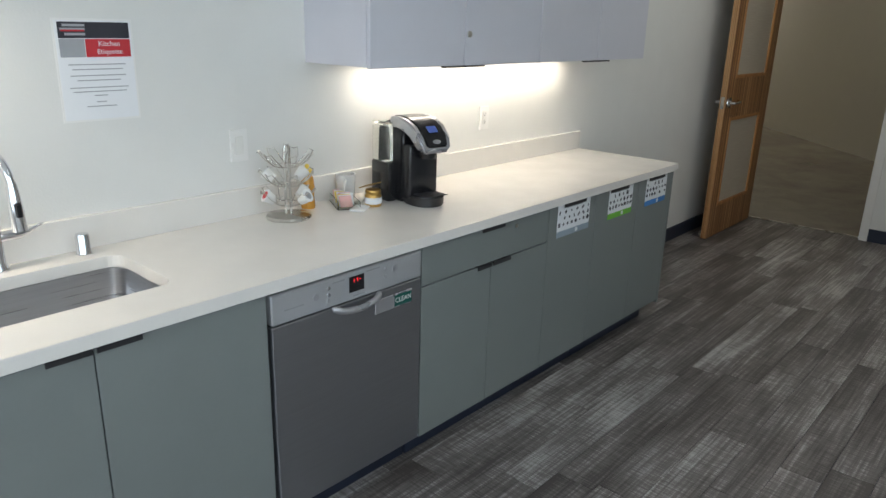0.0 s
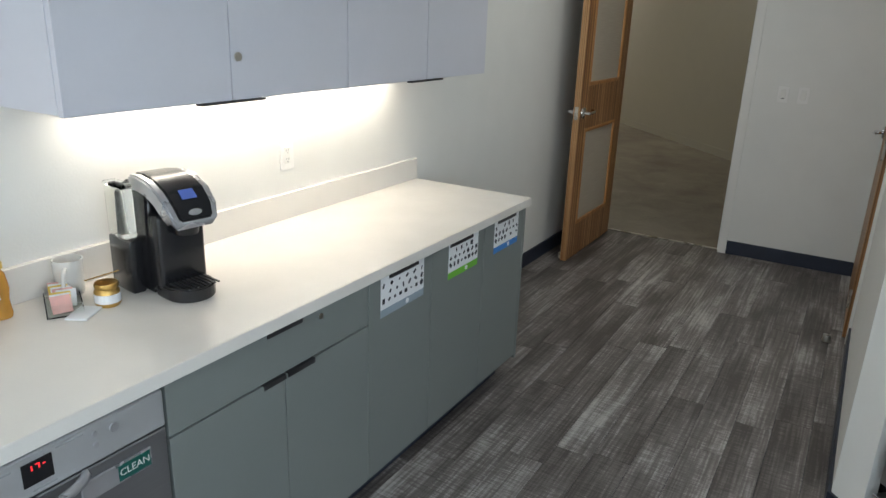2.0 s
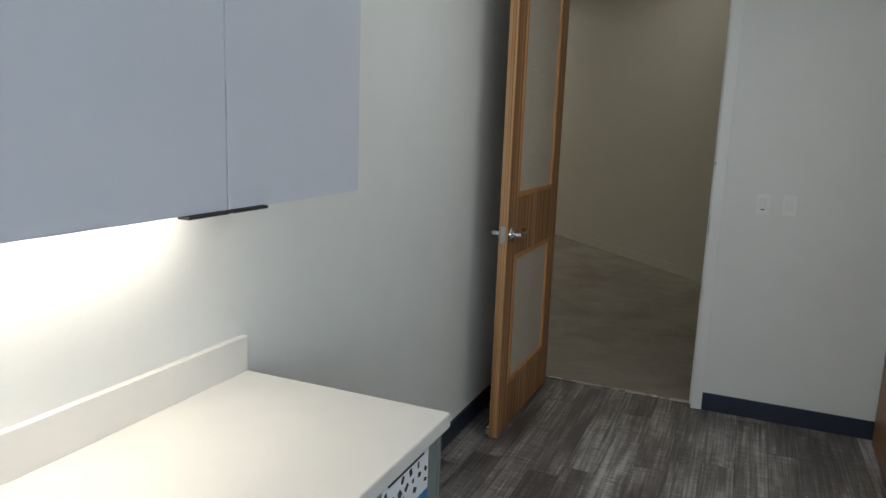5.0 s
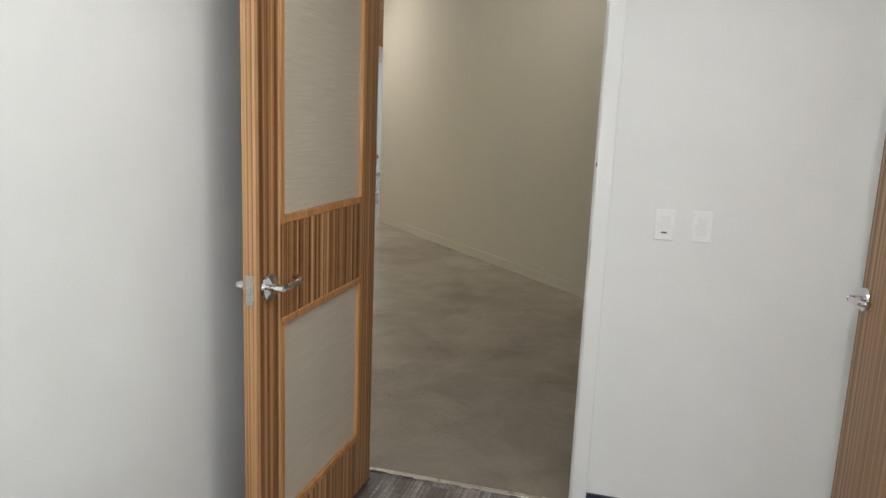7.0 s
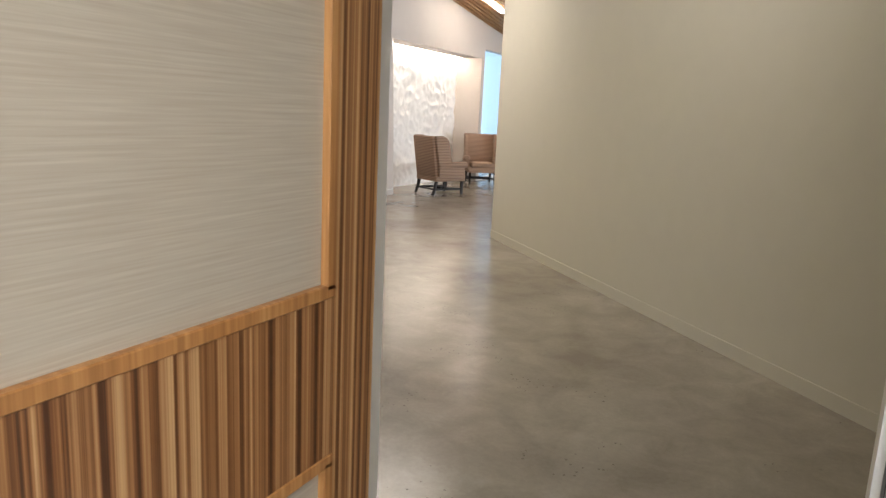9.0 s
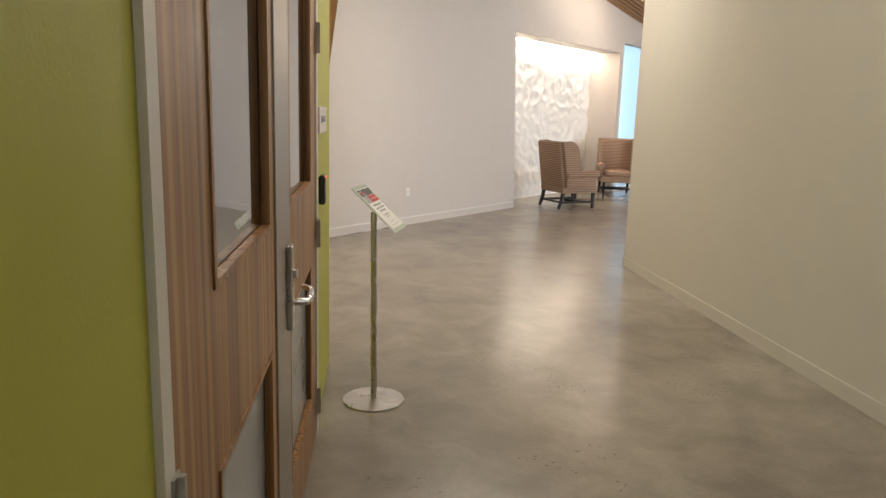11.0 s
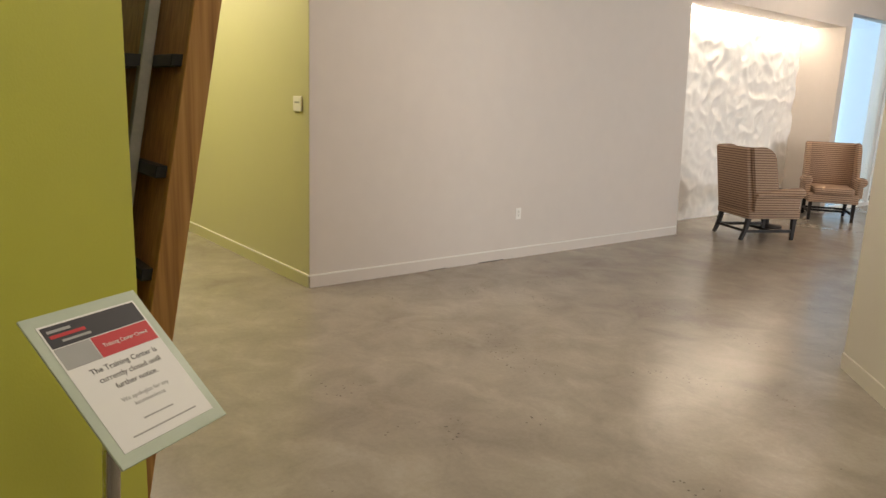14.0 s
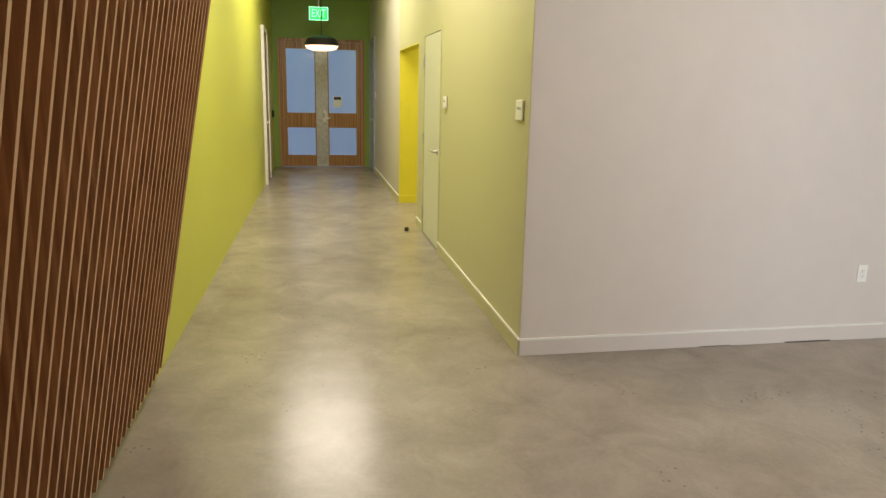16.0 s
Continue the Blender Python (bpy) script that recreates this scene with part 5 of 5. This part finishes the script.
for x_ in (-3.42, -3.95, -4.6, -5.3):
    part("stud", up_box(x_ - 0.02, x_ + 0.02, LE - 0.150, LE - 0.110, 0.85, SCH, 0.003), M_GALV, screen, "galvanised steel channel")
for x_ in (-3.30, -4.1, -5.0):
    part("wall_stud", boxes((x_ - 0.02, x_ + 0.02, 6.062, 6.100, 0.22, SCH), bevel=0.002), M_GALV, screen, "upright galvanised channel")
for x_, z in ((-3.42, 1.66), (-3.95, 1.66), (-4.6, 1.66), (-3.42, 2.6), (-3.95, 2.6)):
    y_ = LE + LEAN * z - 0.13
    part("bracket", boxes((x_ - 0.015, x_ + 0.015, LE, y_, z - 0.02, z + 0.02)), M_BLACK, screen)
slat_bm = up_box(-0.009, 0.009, LE - 0.055, LE + 0.006, 0.065, SCH)
slat_me = bpy.data.meshes.new("slat")
bmesh.ops.recalc_face_normals(slat_bm, faces=slat_bm.faces)
slat_bm.to_mesh(slat_me)
slat_bm.free()
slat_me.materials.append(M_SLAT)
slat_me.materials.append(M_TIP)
# front faces take the paler tone, painted as lit
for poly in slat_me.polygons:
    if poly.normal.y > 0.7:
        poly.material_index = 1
x_ = SX0 + 0.03
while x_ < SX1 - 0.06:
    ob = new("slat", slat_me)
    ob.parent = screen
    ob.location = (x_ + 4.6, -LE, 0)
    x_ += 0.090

# ---- corridor: doors, signs, lamps ----
g = thing("door_4", "closed pale painted door with three hinges", "door", (-9.3, GC, 0), kind="structure")
part("door_frame", boxes((-9.86, -9.79, GC - 0.012, GC + 0.15, 0, 2.16), (-8.84, -8.80, GC - 0.006, GC + 0.15, 0, 2.16), (-9.86, -8.80, GC - 0.006, GC + 0.15, 2.16, 2.20)), M_SAGE, g)
dl = part("leaf", box(-9.785, -8.845, GC - 0.003, GC + 0.04, 0.018, 2.155, bevel=0.002), mat("pale_door_paint", (0.62, 0.63, 0.52), 0.4, vary=0.02), g)
for z in (0.25, 1.08, 1.89):
    part("hinge", box(-9.80, -9.775, GC - 0.02, GC - 0.003, z - 0.06, z + 0.06), M_GALV, g)
part("door_handle", tube([(-8.93, GC - 0.003, 1.0), (-8.93, GC - 0.055, 1.0), (-8.95, GC - 0.06, 1.0), (-9.05, GC - 0.06, 1.003)], 0.011, 10), M_SATIN, dl, "satin lever handle", True)
part("rose", tube([(-8.93, GC - 0.003, 1.0), (-8.93, GC - 0.012, 1.0)], 0.032, 18), M_SATIN, dl)
single("door_stop", lathe([(0.0, 0), (0.024, 0), (0.026, 0.008), (0.025, 0.03), (0.018, 0.042), (0.0, 0.046)], -9.95, 8.02, 0.0, 16), M_BLACK, "small dark domed door stop on the concrete floor", "door stop", (-9.95, 8.02, 0), True)
for x_, w_, h_ in ((-6.11, 0.14, 0.060), (-8.53, 0.13, 0.056), (-15.65, 0.13, 0.050)):
    n = thing("room_sign", "small pale square room sign on the corridor wall", "sign", (x_, GC, 1.4), "corridor room signs")
    part("plate", box(x_ - w_ / 2, x_ + w_ / 2, GC - 0.018, GC - 0.005, 1.49 - h_, 1.49 + h_, bevel=0.004, seg=2), M_WHITEP, n)
    part("text_bar", boxes((x_ - w_ * 0.3, x_ + w_ * 0.3, GC - 0.0192, GC - 0.0180, 1.492, 1.508)), M_GREYP, n)

g = thing("door_5", "closed zebrawood double doors with pale glass panes", "door", (CE, 7.2, 0), kind="structure")
part("door_frame", boxes((CE - 0.14, CE + 0.012, 6.33, 6.39, 0, 2.50), (CE - 0.14, CE + 0.012, 8.01, 8.07, 0, 2.50), (CE - 0.14, CE + 0.012, 6.33, 8.07, 2.50, 2.56)), M_ZEBRAX, g, "dark wooden frame")
for y0, y1, ga, gb in ((6.395, 7.197, 6.50, 7.06), (7.203, 8.005, 7.34, 7.90)):
    l_ = part("leaf", boxes((CE - 0.04, CE, y0, ga, 0.012, 2.495), (CE - 0.04, CE, gb, y1, 0.012, 2.495), (CE - 0.04, CE, ga, gb, 0.80, 1.10), (CE - 0.04, CE, ga, gb, 0.012, 0.24), (CE - 0.04, CE, ga, gb, 2.36, 2.495)), M_ZEBRAX, g, "zebrawood stiles and rails")
    for z0, z1 in ((0.24, 0.80), (1.10, 2.36)):
        part("pane", boxes((CE - 0.024, CE - 0.016, ga, gb, z0, z1)), M_GLASS, l_)
part("astragal", boxes((CE + 0.001, CE + 0.006, 7.08, 7.32, 0.012, 2.495)), M_GALV, l_, "dull steel meeting plate")
part("door_handle", tube([(CE + 0.006, 7.25, 1.0), (CE + 0.06, 7.25, 1.0), (CE + 0.06, 7.36, 1.0)], 0.012, 10), M_SATIN, l_)
part("lock_plate", boxes((CE + 0.006, CE + 0.016, 7.225, 7.275, 0.88, 1.16)), M_SATIN, l_)
n = thing("door_notice", "small white notice on a glass pane", "notice", (CE, 7.52, 1.3))
part("sheet", boxes((CE - 0.015, CE - 0.013, 7.43, 7.60, 1.22, 1.44)), M_PAPER, n)
part("header", boxes((CE - 0.0128, CE - 0.012, 7.44, 7.59, 1.37, 1.43)), M_DARKP, n)
setting("backdrop_corridor", boxes((CE - 1.3, CE - 1.25, 5.9, 8.5, 0, 3.0)), M_DOORGL, "soft daylight beyond the glass doors", "backdrop")

p = thing("pendant_lamp", "dark dome pendant lamp with a glowing diffuser", "pendant lamp", (-15.35, 7.18, 2.3))
part("shade", lathe([(0.30, 0.0), (0.31, 0.03), (0.26, 0.12), (0.12, 0.17), (0.03, 0.18), (0.0, 0.18)], -15.35, 7.18, 2.34, 28), M_BLACK, p, "black metal dome", True)
part("diffuser", lathe([(0.0, -0.09), (0.16, -0.085), (0.27, -0.05), (0.30, 0.0), (0.0, 0.0)], -15.35, 7.18, 2.34, 28), M_BULB, p, "glowing white diffuser", True)
part("cord", tube([(-15.35, 7.18, 2.52), (-15.35, 7.18, HH)], 0.008, 8), M_BLACK, p)
e = thing("exit_sign", "green glowing exit sign hung from the ceiling", "exit sign", (-15.6, 7.14, 2.8))
part("housing", box(-15.63, -15.60, 6.97, 7.31, 2.80, 3.03, bevel=0.004), M_EXITD, e)
words("lettering", "EXIT", 0.20, pose(-15.598, 7.14, 2.915, 90, 0, 90), M_EXIT, e, 0.62)
part("rim", boxes((-15.602, -15.596, 6.97, 7.31, 2.80, 2.812), (-15.602, -15.596, 6.97, 7.31, 3.018, 3.03), (-15.602, -15.596, 6.97, 6.982, 2.812, 3.018), (-15.602, -15.596, 7.298, 7.31, 2.812, 3.018)), M_EXIT, e)
part("stem", tube([(-15.615, 7.14, 3.03), (-15.615, 7.14, HH)], 0.012, 8), M_WHITEP, e)
v = thing("ceiling_vent", "dark slotted ceiling vent at the corridor end", "vent", (-16.6, 6.85, 3.5))
part("frame", boxes((CE + 0.001, CE + 0.02, 6.55, 7.05, 3.34, 3.50)), M_GALV, v)
for k in range(4):
    part("slat", boxes((CE + 0.02, CE + 0.028, 6.58 + 0.12 * k, 6.66 + 0.12 * k, 3.36, 3.48)), M_BLACK, v)
g = thing("door_7", "closed blue-grey door at the corridor end", "door", (-16.3, GC, 0), kind="structure")
part("door_frame", boxes((-16.80, -16.74, GC - 0.03, GC - 0.001, 0, 2.5), (-15.86, -15.80, GC - 0.03, GC - 0.001, 0, 2.5), (-16.80, -15.80, GC - 0.03, GC - 0.001, 2.5, 2.56)), M_SLATE, g)
dl = part("leaf", boxes((-16.738, -15.862, GC - 0.018, GC - 0.001, 0.012, 2.495)), M_SLATE, g)
part("door_handle", tube([(-15.95, GC - 0.018, 1.02), (-15.95, GC - 0.07, 1.02), (-16.07, GC - 0.07, 1.02)], 0.012, 10), M_SATIN, dl)
single("card_reader", box(-16.33, -16.25, 6.232, 6.262, 1.02, 1.16, bevel=0.008, seg=2), M_PLASTIC, "small black card reader on the lime wall", "card reader", (-16.29, 6.232, 1.09))
# door in the lime wall, far along
g = thing("door_6", "wooden door in a pale frame along the lime wall", "door", (-14.6, 6.195, 0), kind="structure")
part("door_frame", boxes((-15.15, -15.08, 6.195 + 0.001, 6.195 + 0.05, 0, 2.5), (-14.12, -14.05, 6.195 + 0.001, 6.195 + 0.05, 0, 2.5), (-15.15, -14.05, 6.195 + 0.001, 6.195 + 0.05, 2.5, 2.56)), M_TRIM, g)
dl = part("leaf", boxes((-15.078, -14.122, 6.195 + 0.001, 6.195 + 0.03, 0.012, 2.495)), M_ZEBRAX, g)
part("door_handle", tube([(-14.2, 6.195 + 0.03, 1.02), (-14.2, 6.195 + 0.09, 1.02), (-14.32, 6.195 + 0.09, 1.02)], 0.012, 10), M_SATIN, dl)

# ---- lounge ----
def relief():
    """Wavy cast relief on the alcove's back wall."""
    y0, y1, z0, z1 = 13.15, 17.30, 0.0, 2.875
    ny, nz = 150, 110
    verts, faces = [], []
    for i in range(ny + 1):
        for j in range(nz + 1):
            y, z = y0 + (y1 - y0) * i / ny, z0 + (z1 - z0) * j / nz
            a = noise.noise((y * 3.6, z * 4.0, 3.1))
            b_ = noise.noise((y * 7.5 + 7, z * 7.0, 9.7))
            d_ = 0.030 * (1 - abs(a) * 1.8) + 0.014 * (1 - abs(b_) * 1.8)
            verts.append((GW - 0.70 + max(0.0, 0.02 + d_), y, z))
    for i in range(ny):
        for j in range(nz):
            k = i * (nz + 1) + j
            faces.append((k, k + nz + 1, k + nz + 2, k + 1))
    me = bpy.data.meshes.new("wall_relief")
    me.from_pydata(verts, [], faces)
    me.polygons.foreach_set("use_smooth", [True] * len(me.polygons))
    me.materials.append(M_CONE)
    tagged(new("wall_relief", me), "white wavy plaster relief lining the alcove", "wall", kind="structure")


relief()
al = thing("alcove_light", "warm strip light along the top of the alcove", "strip light", (GW - 0.15, 15.3, 2.9))
part("diffuser", boxes((GW - 0.58, GW - 0.50, 13.36, 17.27, 2.86, 2.878)), M_LED, al)


def wing_chair():
    c = thing("wing_chair", "brown striped wingback armchair on dark turned legs", "armchair", (0, 0, 0), "lounge wing chairs")
    # local: +y is the front, width along x
    def soft(x0, x1, y0, y1, z0, z1, bev=0.03):
        return box(x0, x1, y0, y1, z0, z1, bevel=bev, seg=3)
    part("seat_frame", soft(-0.34, 0.34, -0.36, 0.36, 0.27, 0.40, 0.02), M_STRIPE, c, smooth=True)
    part("seat_cushion", soft(-0.27, 0.27, -0.26, 0.38, 0.39, 0.50, 0.035), M_STRIPE, c, smooth=True)
    bk = soft(-0.33, 0.33, -0.07, 0.07, 0.0, 0.82, 0.03)
    for v_ in bk.verts:
        v_.co.z -= 0.05 * (v_.co.x / 0.33) ** 2 * (v_.co.z > 0.6)
        v_.co.y -= 0.16 * v_.co.z
    bmesh.ops.translate(bk, verts=bk.verts, vec=(0, -0.30, 0.36))
    part("backrest", bk, M_STRIPE, c, smooth=True)
    for sx in (-1, 1):
        prof = [(-0.30, 0.42), (0.02, 0.58), (-0.02, 0.72), (-0.06, 0.90), (-0.10, 1.05), (-0.17, 1.12), (-0.26, 1.15), (-0.44, 1.14), (-0.36, 0.70)]
        b2 = bmesh.new()
        f_ = b2.faces.new([b2.verts.new((sx * 0.345 - 0.03, y, z)) for y, z in prof])
        e_ = bmesh.ops.extrude_face_region(b2, geom=[f_])
        bmesh.ops.translate(b2, verts=[q for q in e_["geom"] if isinstance(q, bmesh.types.BMVert)], vec=(0.06, 0, 0))
        bmesh.ops.recalc_face_normals(b2, faces=b2.faces)
        bmesh.ops.bevel(b2, geom=list(b2.edges), offset=0.016, segments=2, affect="EDGES")
        part("wing", b2, M_STRIPE, c, smooth=True)
        arm = tube([(sx * 0.355, -0.30, 0.56), (sx * 0.36, 0.0, 0.585), (sx * 0.365, 0.22, 0.60), (sx * 0.365, 0.31, 0.595), (sx * 0.365, 0.335, 0.59)], [0.05, 0.058, 0.065, 0.068, 0.05], 14)
        arm = box(sx * 0.35 - 0.04, sx * 0.35 + 0.04, -0.32, 0.30, 0.36, 0.58, bevel=0.015, bm=arm, seg=2)
        part("arm", arm, M_STRIPE, c, smooth=True)
        part("leg", tube([(sx * 0.29, 0.31, 0.0), (sx * 0.29, 0.31, 0.28)], [0.026, 0.036], 4), M_LEGWOOD, c)
        part("leg", tube([(sx * 0.29, -0.40, 0.0), (sx * 0.29, -0.345, 0.14), (sx * 0.29, -0.32, 0.28)], [0.026, 0.032, 0.036], 4), M_LEGWOOD, c)
        part("stretcher", box(sx * 0.29 - 0.015, sx * 0.29 + 0.015, -0.35, 0.30, 0.095, 0.13), M_LEGWOOD, c)
    part("stretcher", box(-0.28, 0.28, -0.02, 0.01, 0.10, 0.13), M_LEGWOOD, c)
    part("stretcher", box(-0.28, 0.28, -0.365, -0.34, 0.10, 0.13), M_LEGWOOD, c)
    return c


w1 = wing_chair()
w1.matrix_world = pose(-5.36, 14.25, 0, 0, 0, -27)
copy_thing(w1, pose(-5.62, 16.85, 0, 0, 0, 212))
tb = thing("side_table", "low round dark table between the armchairs", "table", (-5.66, 15.10, 0))
part("top", lathe([(0.0, 0), (0.30, 0), (0.31, 0.012), (0.30, 0.025), (0.0, 0.025)], -5.66, 15.10, 0.50, 32), M_LEGWOOD, tb, smooth=True)
part("stem", lathe([(0.0, 0), (0.035, 0), (0.03, 0.25), (0.04, 0.46), (0.0, 0.46)], -5.66, 15.10, 0.04, 16), M_LEGWOOD, tb, smooth=True)
part("foot", lathe([(0.0, 0), (0.20, 0), (0.20, 0.02), (0.04, 0.045), (0.0, 0.045)], -5.66, 15.10, 0.0, 24), M_LEGWOOD, tb, smooth=True)

# ---- kitchen floor, plank by plank ----
setting("floor_kitchen", boxes((-0.12, 3.5, -6.1, 2.79, -0.1, -0.004)), M_NAVY, "grey-brown vinyl plank floor", "floor")
floor_k = bpy.data.objects["floor_kitchen"]
PW, PL = 0.152, 1.22


def plank_mesh(length):
    bm = box(0.0008, PW - 0.0008, 0.0008, length - 0.0008, -0.004, 0.0, bevel=0.0007)
    me = bpy.data.meshes.new("plank")
    bm.to_mesh(me)
    bm.free()
    me.materials.append(M_PLANK)
    return me


full = plank_mesh(PL)
rnd = random.Random(4)
col = 0
x = 0.0
while x < 3.4:
    top = 2.785 if x < 2.1 else 0.39
    y = -4.4 - rnd.random() * PL
    while y < top - 0.01:
        length = min(PL, top - y)
        me = full if length == PL else plank_mesh(length)
        if length > 0.03:
            ob = new("plank", me)
            ob.parent = floor_k
            ob.location = (x, y, 0)
        y += PL
    x += PW
